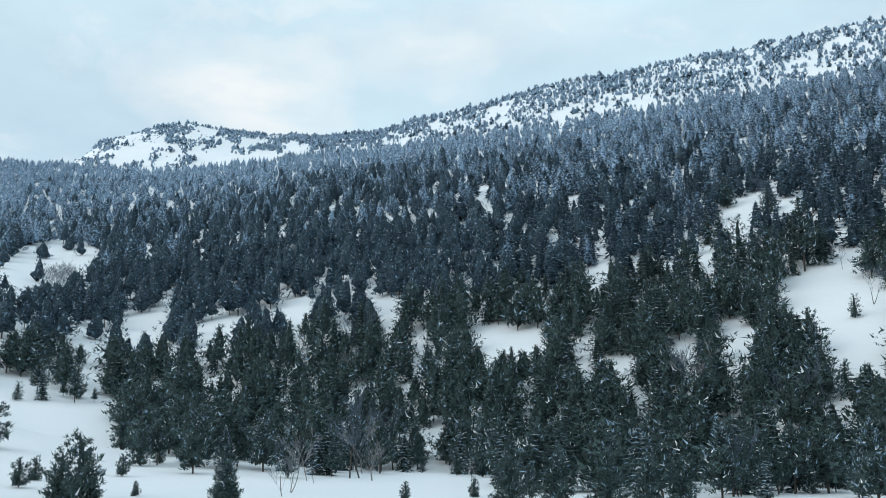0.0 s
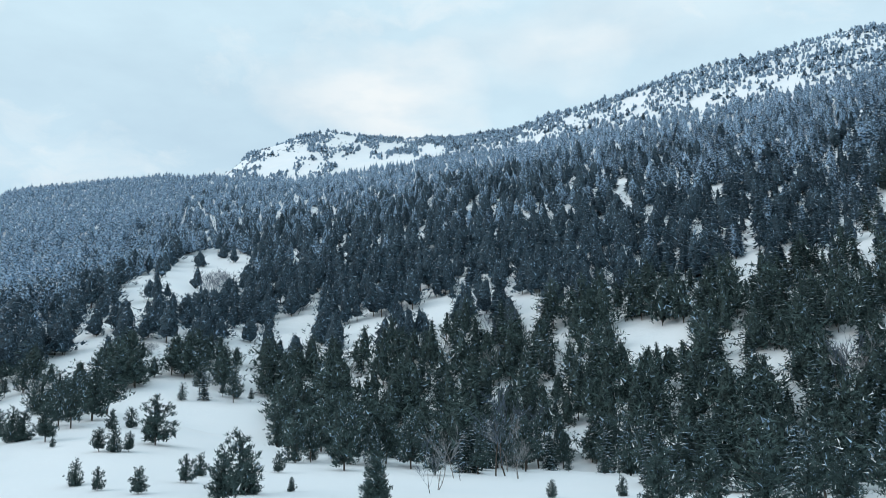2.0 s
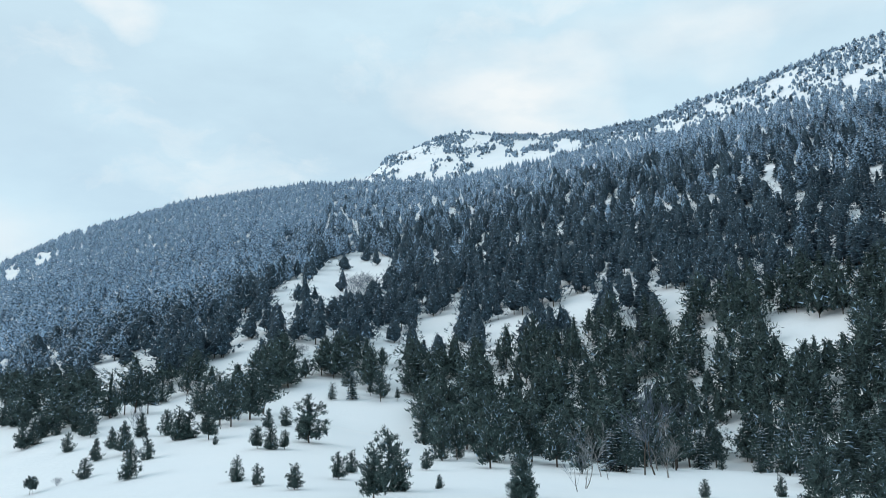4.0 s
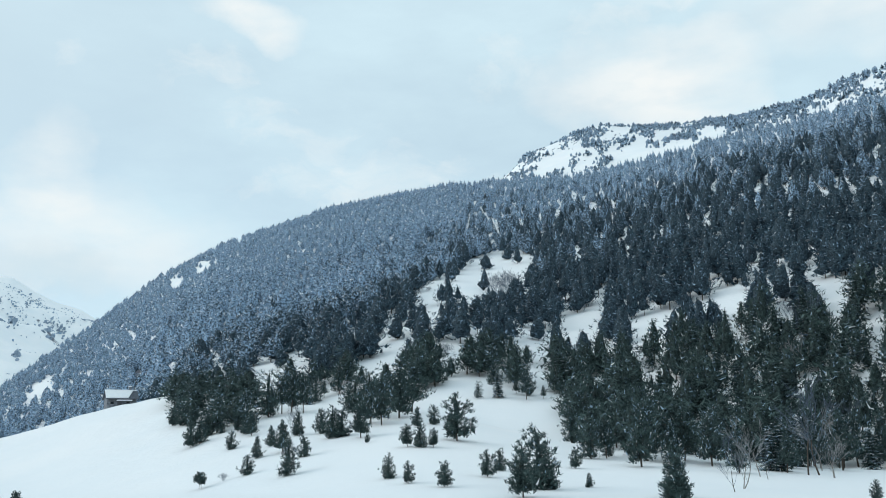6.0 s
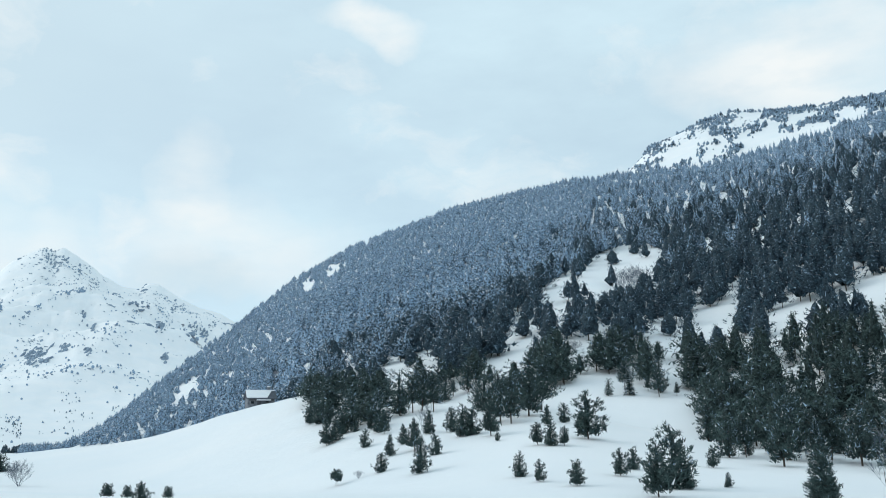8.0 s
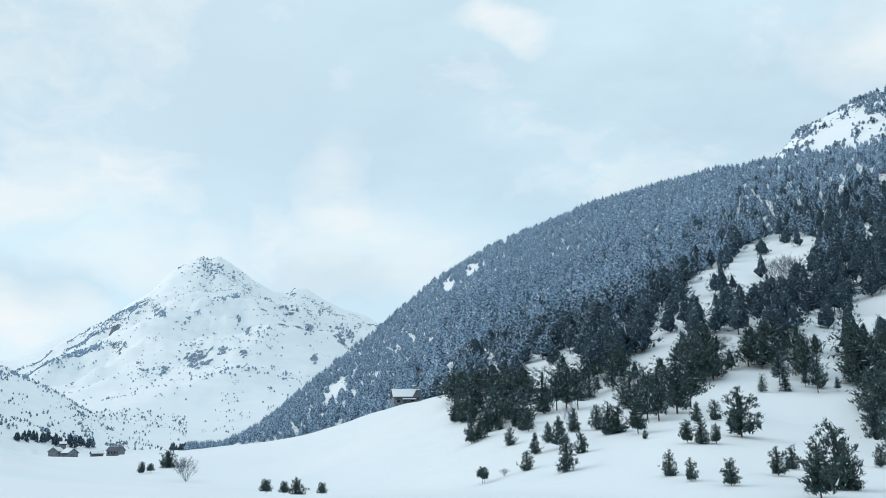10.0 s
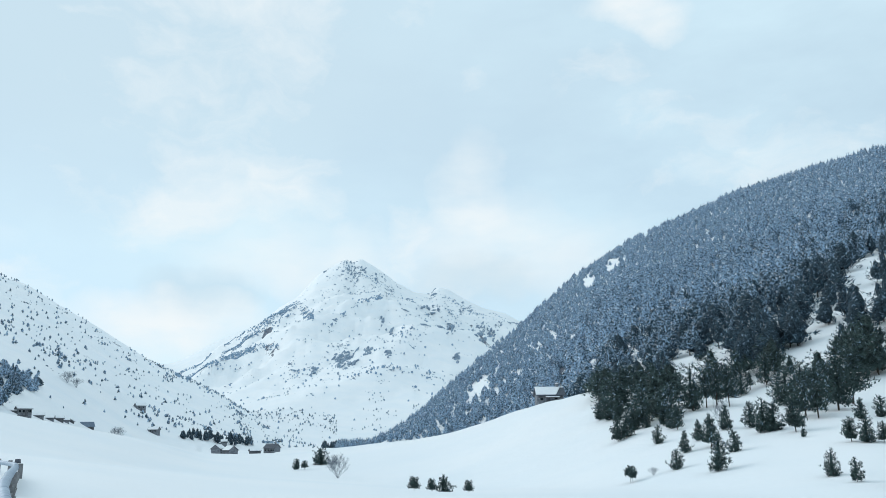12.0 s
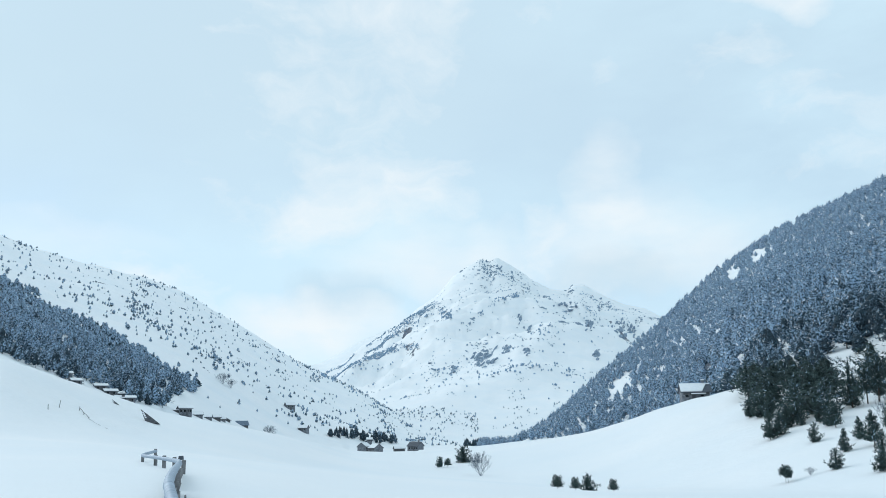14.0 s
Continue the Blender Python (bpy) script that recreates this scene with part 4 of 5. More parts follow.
# the dark wood across the valley, and lone trees over that slope and the foot of the peak
a, r = scatter(77, 97, 300, 1050, 4.7, 6)
x, y = -np.sin(np.radians(a)) * r, np.cos(np.radians(a)) * r
el = bearing_up(x, y)
rim = np.interp(a, [78.6, 79.4, 80.2, 83, 85.8, 89.1, 91.6, 98], [2.6, 3.0, 3.6, 5.3, 6.8, 8.3, 9.3, 12]) + fractal(x, y, 90, 3, 91) * 0.5
hem = np.interp(a, [79.0, 80.6, 81.2, 81.45, 81.6, 83.4, 84.8, 86.0, 87.4, 88.9, 90.7, 91.2, 98], [3.1, 3.0, 2.6, 1.8, 1.6, 2.1, 2.75, 3.3, 3.45, 3.9, 4.7, 5.1, 8]) + fractal(x, y, 30, 2, 95) * 0.25
glade = ((82.0 - a) * 0.86 + (el - 2.95) * -0.5) ** 2 / 0.55 + ((el - 2.95) * 0.86 + (82.0 - a) * 0.5) ** 2 / 0.035 < 1
keep = (el < rim) & (el > hem) & ~glade & (a > 78.8) & (r > along(a, SLOPE_A, SLOPE_FOOT_R, 2) + 6)
near_side = keep & (r < 520)
grove("valley_wood", "dense blue-grey conifer wood across the valley", a[near_side], r[near_side], 5.0, 8.0, models_for((16, 1, 5, 0.08, 0.2, 4), (7, 6, 1, 0.13), 800, 0.08, 1.25, 0.7, (0.1, 0.4, 0.95)), 36, 0.4, 0.1)
far_side = keep & (r >= 520)
grove("slope_wood", "dense blue-grey conifers high on the slope across the valley", a[far_side], r[far_side], 5.0, 8.0, far_models(5, 9, 14, 0.1, 880, 0.05, 1.35), 136, 0.4, 0.0)
a, r = scatter(62, 97, 480, 1450, 6.4, 7)
x, y = -np.sin(np.radians(a)) * r, np.cos(np.radians(a)) * r
lone = np.random.default_rng(5).uniform(0, 1, len(a))
el = bearing_up(x, y)
cover = fractal(a * 14 + el * 26, el * 34 - a * 26, 40, 4, 92, 0.7)
keep = ((cover > 0.27) | (lone < np.interp(a, [66, 76], [0.03, 0.1]) + 0.25 * np.clip(cover + 0.05, 0, 0.5))) & (r > along(a, SLOPE_A, SLOPE_FOOT_R, 2) + 60) & (r < along(a, SLOPE_A, SLOPE_R, 2)) & ((r > 640) | (lone < 0.05))
keep |= (a < 74) & (np.abs(along(a, SLOPE_A, SLOPE_R, 2) - 25 - r) < 45) & (lone < 0.55)
a2, r2 = scatter(56, 67, 1170, 1650, 13.0, 17)
keep2 = fractal(a2 * 22, r2 * 0.5, 60, 3, 97, 0.8) > 0.36
a, r = np.concatenate([a[keep], a2[keep2]]), np.concatenate([r[keep], r2[keep2]])
grove("slope_scrub", "small dark conifers scattered in streaks over a snow slope", a, r, 1.6, 5.0, far_models(4, 7, 6, 0.15, 820, 0.04, 1.25), 37, 0.38, 0.0)
a, r = scatter(44, 75, 1180, 2950, 10.0, 8)
x, y = -np.sin(np.radians(a)) * r, np.cos(np.radians(a)) * r
cover = fractal(x, y, 150, 6, 93, 0.68)
lone = np.random.default_rng(6).uniform(0, 1, len(a))
keep = (cover > 0.38) | (lone < 0.03 + 0.14 * np.clip(cover + 0.15, 0, 0.4))
a, r = a[keep], r[keep]
a2, r2 = scatter(57.5, 73.5, 1300, 2950, 5.0, 18)
x, y = -np.sin(np.radians(a2)) * r2, np.cos(np.radians(a2)) * r2
# belts of dwarf pines climb along the ridge and its ribs
el, clump = bearing_up(x, y), fractal(x, y, 60, 4, 94, 0.7)
keep = np.zeros(len(a2), bool)
for belt_a, belt_el, wide in BELTS:
    off = np.abs(el - np.interp(a2, belt_a, belt_el)) / wide
    keep |= (clump > off * 0.45 - 0.32) & (off < 1.3) & (a2 > belt_a[0]) & (a2 < belt_a[-1])
a, r = np.concatenate([a, a2[keep]]), np.concatenate([r, r2[keep]])
grove("peak_scrub", "dwarf pines strewn in belts over a white mountain", a, r, 2.6, 6.5, bushes(840, 2), 38, 0.5, 0.0)
a, r = scatter(59.5, 72, 560, 900, 5.5, 9)
keep = ((np.abs(r - np.interp(a, [67, 72], [690, 640])) < 18) & (a > 67.2) & (a < 71.6)) | ((np.abs(r - 780) < 26) & (a < 63))
grove("valley_belt", "a belt of dark conifers on the valley floor", a[keep], r[keep], 5, 10, models_for((14, 1, 5, 0.085, 0.2, 4), (6, 6, 1, 0.14), 860, 0.06, 1.2, 0.7, (0.04, 0.12, 0.3)), 39, -0.25, 0.3)


# ---- single trees ----
def part(name, me, parent, label=""):
    ob = new(name, me)
    ob.parent = parent
    return tagged(ob, label)


def standing(bearing, r, height, turn, sink=0.05):
    x, y, z = at(bearing, r)
    return pose(x, y, z - sink, 0, 0, turn) @ Matrix.Diagonal((height / 10, height / 10, height / 10, 1))


def pine_model(name, model):
    """A conifer as a thing, ten metres high: root, trunk and crown."""
    trunk, crown = model
    root = new(name)
    part("trunk", mesh_of("trunk", trunk[0] * 10, trunk[1], [BARK], smooth=True), root, "dark brown bark")
    part("crown", mesh_of("crown", crown[0] * 10, crown[1], NEAR_CROWN, crown[2], smooth=True), root)
    return root


def plant(models, places, label_of, group, seed):
    """Sets the models out in turn; the first of each is the model itself."""
    rng = random.Random(seed)
    used = set()
    for k, (bearing, r, h) in enumerate(places):
        kind = rng.randrange(len(models))
        m = standing(bearing, r, h, rng.uniform(0, 360)) @ Matrix.Diagonal((rng.uniform(0.88, 1.15), rng.uniform(0.88, 1.15), 1, 1))
        if kind in used:
            ob = copy_thing(models[kind], m)
            ob.matrix_basis = m
        else:
            ob = models[kind]
            ob.matrix_basis = m
            used.add(kind)
        tagged(ob, label_of(h), "tree", group)
    for kind, ob in enumerate(models):
        if kind not in used:
            for o in (*ob.children_recursive, ob):
                bpy.data.objects.remove(o)


# spread, height of the lowest boughs, snow, point
GROWN = [pine_model("pine_tree", pine(900 + k, 48, 5, 10, 0.046, 0.18, 7, spread, low, snow, 6, 4, point, 0.16)) for k, (spread, low, snow, point) in enumerate((
    (0.29, 0.12, 0.10, 0.68), (0.31, 0.18, 0.14, 0.55), (0.26, 0.26, 0.08, 0.75), (0.33, 0.08, 0.10, 0.5), (0.26, 0.3, 0.16, 0.62), (0.29, 0.14, 0.2, 0.85)))]
GROWN += [pine_model("fir_tree", fir(920 + k, 14, 9, 3, 0.07, spread, low, snow, 6, 4, 0.4)) for k, (spread, low, snow) in enumerate(((0.26, 0.05, 0.3), (0.24, 0.1, 0.4)))]
YOUNG = [pine_model("young_pine", pine(950 + k, 50, 5, 13, 0.058, 0.17, 7, spread, low, snow, 6, 4, point, 0.16)) for k, (spread, low, snow, point) in enumerate((
    (0.34, 0.06, 0.05, 0.6), (0.40, 0.05, 0.03, 0.45), (0.31, 0.08, 0.05, 0.68), (0.37, 0.14, 0.03, 0.5), (0.38, 0.05, 0.06, 0.52), (0.33, 0.18, 0.04, 0.55)))]
YOUNG_1 = [ (31.72, 77, 2.1), (30.49, 73, 1.8), (28.18, 70, 2.0), (25.44, 77, 2.3), (24.65, 82, 2.0), (23.21, 63, 3.8), (22.31, 70, 4.8), (21.36, 70, 1.9), (30.54, 97, 2.5), (29.70, 96, 2.5), (29.86, 116, 2.6), (28.86, 96, 2.1), (28.82, 120, 2.7), (27.34, 103, 5.4), (35.98, 120, 3.4), (35.28, 114, 4.0), (34.68, 114, 3.7), (33.91, 141, 5.5), (32.95, 131, 6.8), (32.20, 120, 7.0), (33.52, 110, 4.3), (31.06, 127, 9.2), (30.24, 138, 8.5), (33.12, 105, 1.1), (19.85, 89, 2.1), (19.09, 73, 1.2), (13.76, 62, 3.2), (2.60, 69, 1.4) ]
YOUNG_2 = [(44.08, 133, 3.5), (43.54, 134, 3.3), (45.19, 161, 2.8), (41.59, 122, 2.5), (40.6, 99, 2.2), (40.03, 110, 2.7), (39.18, 117, 2.7), (38.17, 91, 3.6), (38.44, 110, 3.9), (37.51, 122, 3.3), (37.14, 103, 2.5), (42.51, 139, 6.8), (44.2, 166, 6.5), (40.83, 135, 6.1), (39.37, 145, 7.6), (38.55, 148, 6.4), (37.95, 150, 7.2), (37.2, 147, 6.8)]
YOUNG_3 = [ (13.72, 65, 3.6), (-4.10, 56, 3.5), (-6.93, 56, 3.7), (-10.24, 55, 3.9), (-12.65, 58, 3.4), (-1.80, 71, 1.6), (-14.68, 59, 3.4) ]
meadow = [p for p in YOUNG_1 + YOUNG_2 + YOUNG_3]
rng = np.random.default_rng(77)
edge_a, edge_r = near_a[edge_trees], near_r[edge_trees]
edge_h = rng.uniform(6.2, 10.2, len(edge_a)) * np.where(rng.uniform(0, 1, len(edge_a)) < 0.2, 0.55, 1) * stature(edge_a, edge_r)
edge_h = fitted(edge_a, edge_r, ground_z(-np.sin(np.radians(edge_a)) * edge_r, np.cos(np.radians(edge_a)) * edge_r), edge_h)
edge = [(float(a), float(r), float(h)) for a, r, h in zip(edge_a, edge_r, edge_h) if h > 0]
plant(YOUNG, [p for p in meadow if p[2] < 5.9] + [(a, r, h * 0.8) for a, r, h in edge if a > 37], lambda h: "small dark green young pine standing in deep snow" if h < 3 else "bushy dark green young pine on the snow meadow", "young pines on the meadow", 3)
# trees in and round the open slope
SIDE = [ (-17.99, 233, 10.2), (-17.33, 242, 10.2), (-20.87, 192, 15.6), (-20.25, 200, 12.3), (-19.24, 210, 13.7), (-18.03, 184, 12.0), (-18.68, 180, 9.9), (-19.53, 173, 9.0), (-22.90, 205, 17.3), (-22.32, 210, 11.6), (-21.17, 268, 10.1), (-20.65, 153, 10.9), (-21.24, 153, 8.9), (-23.12, 142, 9.3), (-25.41, 170, 4.4), (-26.60, 198, 10.3), (-18.72, 293, 11.8), (-24.54, 136, 5.3), (-25.61, 128, 7.5) ]
plant(GROWN, [p for p in meadow if p[2] >= 5.9] + SIDE + [p for p in edge if p[0] <= 37], lambda h: "tall dark green pine at the edge of the wood" if h > 7.2 else "dark green mountain pine dusted with snow", "pines at the wood's edge", 4)


def bare_tree(seed, stems, spread, bark, depth_most=4):
    """A leafless tree ten metres high: stems that fork into fine twigs."""
    rng = random.Random(seed)
    root = new("bare_tree")

    def grow(p, d, length, radius, depth, wood, twigs):
        pts, radii = [p], [radius]
        for k in range(3):
            d = (d + Vector((rng.gauss(0, 0.13), rng.gauss(0, 0.13), rng.gauss(0.05, 0.08)))).normalized()
            p = p + d * length / 3
            pts.append(p)
            radii.append(radius * (1 - 0.17 * (k + 1)))
        v, f = tube([tuple(q) for q in pts], radii, 5 if depth == 0 else 3)
        (wood if depth < 1 else twigs).append((v, f, 0))
        if depth < depth_most:
            for k in range(3 if depth < 3 else 2):
                turn = Vector((rng.gauss(0, 1), rng.gauss(0, 1), rng.gauss(0.2, 0.4))).normalized()
                start = pts[rng.choice((2, 3))] if depth else pts[rng.choice((1, 2, 3))]
                grow(start, (d + turn * spread).normalized(), length * rng.uniform(0.55, 0.8), max(radii[-1] * 0.62, 0.0028), depth + 1, wood, twigs)

    for k in range(stems):
        wood, twigs = [], []
        lean = 0.25 if stems < 6 else 0.55
        tilt = Vector((rng.gauss(0, lean), rng.gauss(0, lean), 1)) if stems > 1 else Vector((0, 0, 1))
        grow(Vector((rng.gauss(0, 0.02), rng.gauss(0, 0.02), -0.02)), tilt.normalized(), 0.40, 0.0095 if stems < 3 else 0.006, 0, wood, twigs)
        v, f, m = joined(wood)
        trunk = part("trunk", mesh_of("trunk", v * 10, f, [bark]), root)
        v, f, m = joined(twigs)
        part("twig_crown", mesh_of("twig_crown", v * 10, f, [PALE_TWIG if bark is PALE_BARK else TWIG]), trunk)
    return root


BARE = [ (10.34, 72, 4.3), (6.03, 95, 9.6), (5.43, 96, 9.4), (37.59, 130, 3.6), (-26.46, 177, 8.6), (-24.99, 203, 5.9), (-15.06, 139, 10.0), (3.58, 137, 8.0), (-21.10, 126, 9.0), (-23.09, 123, 9.6), (5.97, 193, 12.5), (37.83, 127, 3.7), (-20.69, 292, 11.4), (8.35, 87, 3.4), (-18.03, 75, 5.8) ]
plant([bare_tree(41, 1, 0.75, BARK), bare_tree(42, 3, 0.65, BARK), bare_tree(43, 2, 0.55, BARK), bare_tree(44, 1, 0.6, BARK)], BARE, lambda h: "leafless grey-brown broadleaf tree among the pines", "bare broadleaf trees", 6)
BIRCHES = [(9.78, 76, 5.6), (8.74, 90, 5.9), (5.92, 112, 8.8), (5.37, 103, 7.3), (5.78, 175, 10.1), (-15.02, 138, 9.0), (-15.72, 146, 8.0), (-21.55, 112, 5.7), (-23.03, 112, 5.0), (-23.49, 112, 5.2), (-23.96, 112, 5.3), (-26.12, 112, 5.7), (-16.77, 93, 4.6), (4.66, 93, 5.1), (-22.23, 109, 6.0), (-16.52, 141, 8.7)]
plant([bare_tree(51, 1, 0.5, PALE_BARK), bare_tree(52, 2, 0.45, PALE_BARK), bare_tree(53, 1, 0.6, PALE_BARK)], BIRCHES, lambda h: "leafless birch with a pale grey stem among pines", "bare birches", 7)
plant([bare_tree(45, 13, 0.9, TWIG), bare_tree(46, 12, 0.8, TWIG)], [(61.9, 178, 5.2), (75.4, 480, 7), (75.0, 480, 5), (42.03, 99, 1.0), (27.9, 215, 3.5), (78.3, 610, 8), (77.8, 610, 6.5), (24.4, 318, 11.5), (23.6, 330, 9.0)], lambda h: "leafless shrub with fine grey twigs in snow", "bare shrubs", 8)
ROUND = [pine_model("round_pine", pine(970 + k, 44, 5, 12, 0.075, 0.2, 7, (0.55, 0.48, 0.5)[k], (0.05, 0.12, 0.3)[k], 0.04, 6, 4, (0.45, 0.5, 0.4)[k], 0.3)) for k in range(3)]
plant(ROUND, [(64.5, 200, 2.4), (64.0, 202, 1.9), (63.05, 216, 4.0), (57.07, 92, 1.5), (55.95, 92, 1.4), (55.2, 93, 1.75), (53.6, 92, 1.35)], lambda h: "small round dark pine on the valley snow", "round pines in the valley", 9)
UMBRELLA = pine_model("umbrella_pine", pine(981, 22, 5, 14, 0.1, 0.17, 5, 0.5, 0.55, 0.04, 6, 4, 0.45, 0.2))
plant([UMBRELLA], [(43.44, 98, 1.7), (43.3, 97.5, 1.2)], lambda h: "small pine with a flat crown on a bare thin stem", "umbrella pines on the meadow", 10)


# ---- buildings ----
def block(bm, x0, x1, y0, y1, z0, z1, m=None):
    vs = [bm.verts.new(p) for p in ((x0, y0, z0), (x1, y0, z0), (x1, y1, z0), (x0, y1, z0), (x0, y0, z1), (x1, y0, z1), (x1, y1, z1), (x0, y1, z1))]
    if m is not None:
        for v in vs:
            v.co = m @ v.co
    for f in ((3, 2, 1, 0), (4, 5, 6, 7), (0, 1, 5, 4), (1, 2, 6, 5), (2, 3, 7, 6), (3, 0, 4, 7)):
        bm.faces.new([vs[i] for i in f])
    return vs


def finish(bm, name, mat, bevel=0.0):
    if bevel:
        bmesh.ops.bevel(bm, geom=bm.edges[:], offset=bevel, segments=1, affect="EDGES")
    me = bpy.data.meshes.new(name)
    bm.to_mesh(me)
    bm.free()
    me.materials.append(mat)
    return me


def box_part(name, dims, mat, parent, label="", bevel=0.0, m=None):
    bm = bmesh.new()
    block(bm, *dims, m)
    return part(name, finish(bm, name, mat, bevel), parent, label)


def slab(bm, a, b, c, d, thick):
    """A board whose underside is the four corners."""
    n = ((Vector(b) - Vector(a)).cross(Vector(d) - Vector(a))).normalized() * thick
    low = [bm.verts.new(p) for p in (a, b, c, d)]
    high = [bm.verts.new(Vector(p) + n) for p in (a, b, c, d)]
    bm.faces.new(low[::-1]), bm.faces.new(high)
    for k in range(4):
        q = (k + 1) % 4
        bm.faces.new((low[k], low[q], high[q], high[k]))


def house(name, bearing, r, length, width, wall, roof, turn, label, windows=(), door=None, chimney=True, timber=False, mass=STONE, snow=0.35, lift=0.0, bare=0, tiles=SLATE):
    """A gabled house: long side towards -y before it is turned; windows are (x, z) on that side. turn: degrees from facing the tripod."""
    x, y, z = at(bearing, r)
    root = new(name)
    root.matrix_basis = pose(x, y, z + lift, 0, 0, bearing + turn)
    tagged(root, label, "house")
    hl, hw = length / 2, width / 2
    bm = bmesh.new()
    low = [bm.verts.new(p) for p in ((-hl, -hw, -2.5), (hl, -hw, -2.5), (hl, hw, -2.5), (-hl, hw, -2.5))]
    top = [bm.verts.new(p) for p in ((-hl, -hw, wall), (hl, -hw, wall), (hl, hw, wall), (-hl, hw, wall))]
    rid = [bm.verts.new((-hl, 0, wall + roof)), bm.verts.new((hl, 0, wall + roof))]
    for f in ((low[0], low[1], top[1], top[0]), (low[2], low[3], top[3], top[2]), (low[1], low[2], top[2], rid[1], top[1]), (low[3], low[0], top[0], rid[0], top[3]), tuple(low[::-1])):
        bm.faces.new(f)
    part("wall", finish(bm, "wall", mass), root)
    eave, over = 0.5, 0.45
    drop = roof * eave / hw
    for side in (-1, 1):
        for pname, thick, base, mat, inset, lab in (("roof", 0.14, 0.0, tiles, 0.0, ""), ("roof_snow", snow, 0.145, SNOW, 0.12, "thick white snow")):
            if pname == "roof_snow" and (snow <= 0 or side == bare):
                continue
            a, b = (-hl - over + inset, side * (hw + eave - inset), wall - drop + base + inset * roof / hw), (hl + over - inset, side * (hw + eave - inset), wall - drop + base + inset * roof / hw)
            c, d = (hl + over - inset, 0, wall + roof + base), (-hl - over + inset, 0, wall + roof + base)
            bm = bmesh.new()
            slab(bm, *((a, b, c, d) if side < 0 else (b, a, d, c)), thick)
            part(pname, finish(bm, pname, mat, 0.05 if pname == "roof_snow" else 0.0), root, lab)
    for wx, wz in windows:
        w = box_part("window", (wx - 0.5, wx + 0.5, -hw - 0.06, -hw + 0.1, wz - 0.55, wz + 0.55), GREY_WOOD, root, "timber window frame")
        box_part("pane", (wx - 0.4, wx + 0.4, -hw - 0.075, -hw - 0.05, wz - 0.45, wz + 0.45), GLASS, w, "dark glass")
    if door is not None:
        box_part("door", (door - 0.55, door + 0.55, -hw - 0.08, -hw + 0.1, -0.3, 2.0), PLANK, root, "dark plank door")
    if timber:
        box_part("timber_front", (-hl + 0.3, hl - 0.3, -hw - 0.09, -hw + 0.05, wall * 0.55, wall - 0.15), PLANK, root, "brown plank upper wall")
    if chimney:
        cx = hl * 0.62
        ch = box_part("chimney", (cx - 0.35, cx + 0.35, -0.35, 0.35, wall + roof * 0.5, wall + roof + 1.1), STONE, root, bevel=0.04)
        box_part("chimney_cap", (cx - 0.45, cx + 0.45, -0.45, 0.45, wall + roof + 1.12, wall + roof + 1.4), SNOW, ch, "cap of snow", bevel=0.08)
    return root


barn = house("stone_barn", 48.3, 246, 7.3, 5.6, 2.1, 1.9, 8, "old stone barn with snow-laden roof on the meadow's crest", [(-2.4, 1.0), (1.5, 1.3)], -0.6, True, True, lift=0.0, bare=-1)
bm = bmesh.new()
slab(bm, (-3.98, -3.18, 1.99), (1.5, -3.18, 1.99), (3.1, 0, 4.145), (-3.98, 0, 4.145), 0.32)
part("roof_snow", finish(bm, "roof_snow", SNOW, 0.05), barn, "thick snow that has slid off one corner")
box_part("porch_roof", (-1.4, 2.4, -4.1, -2.75, 1.2, 1.34), PLANK, barn, "low plank porch roof")
box_part("porch_snow", (-1.4, 2.4, -4.15, -2.75, 1.35, 1.62), SNOW, barn, "snow on the porch", 0.1)

# the hamlet on the valley floor and along the wood
house("village_house", 69.35, 520, 6.0, 5.4, 3.2, 2.0, 62, "tall stone village house with snowy gable roof", [(-1.8, 2.3), (0.2, 2.3), (2.0, 2.3), (-1.0, 0.8)], 1.2, True, True, bare=1)
house("village_house", 68.6, 512, 6.6, 5.6, 2.4, 2.0, -58, "broad stone village house with snow on its roof", [(-2.1, 1.4), (0.2, 1.4), (2.2, 1.4)], -1.2, False, True, snow=0.22)
tower = house("stone_tower", 69.0, 530, 3.2, 3.2, 7.0, 1.0, 0, "square stone tower behind village houses", [(0, 6.8)], None, False, snow=0.2)
house("village_house", 66.05, 530, 7.5, 6.0, 3.0, 2.0, -34, "long stone village house with slate and snow roof", [(-2.4, 1.6), (-0.5, 1.6), (1.5, 1.6), (2.9, 1.6)], 0.6, bare=-1)
house("shed", 67.1, 525, 6.0, 4.0, 1.6, 1.2, 12, "low dark shed beside the village house", (), 0.5, False, mass=PLANK, snow=0.2)
house("village_house", 74.1, 700, 7.0, 5.4, 3.0, 2.0, 20, "stone farmhouse on the far snow slope", [(-1.6, 1.7), (1.6, 1.7)], 0, False, snow=0.2)
house("village_house", 73.2, 600, 6.2, 4.8, 2.1, 1.6, -20, "low stone farmhouse with slate roof in snow", [(-1.5, 1.2), (1.5, 1.2)], 0, False, snow=0.15)
lodge = house("village_house", 80.55, 388, 5.2, 4.6, 2.6, 0.9, 12, "two-storey stone house with a flat snowy roof", [(-1.8, 1.6), (-0.4, 1.6), (1.0, 1.6), (2.0, 1.6)], 0.6, False, lift=0.2)
box_part("annex", (-4.6, -2.4, -1.6, 1.6, -1.0, 1.9), PLANK, lodge, "dark plank annex")
box_part("annex_snow", (-4.9, -2.2, -1.9, 1.9, 1.92, 2.2), SNOW, lodge, "thick white snow", 0.1)
box_part("deck", (-3.6, 0.8, -3.6, -2.4, -0.2, 0.0), PLANK, lodge, "plank deck")
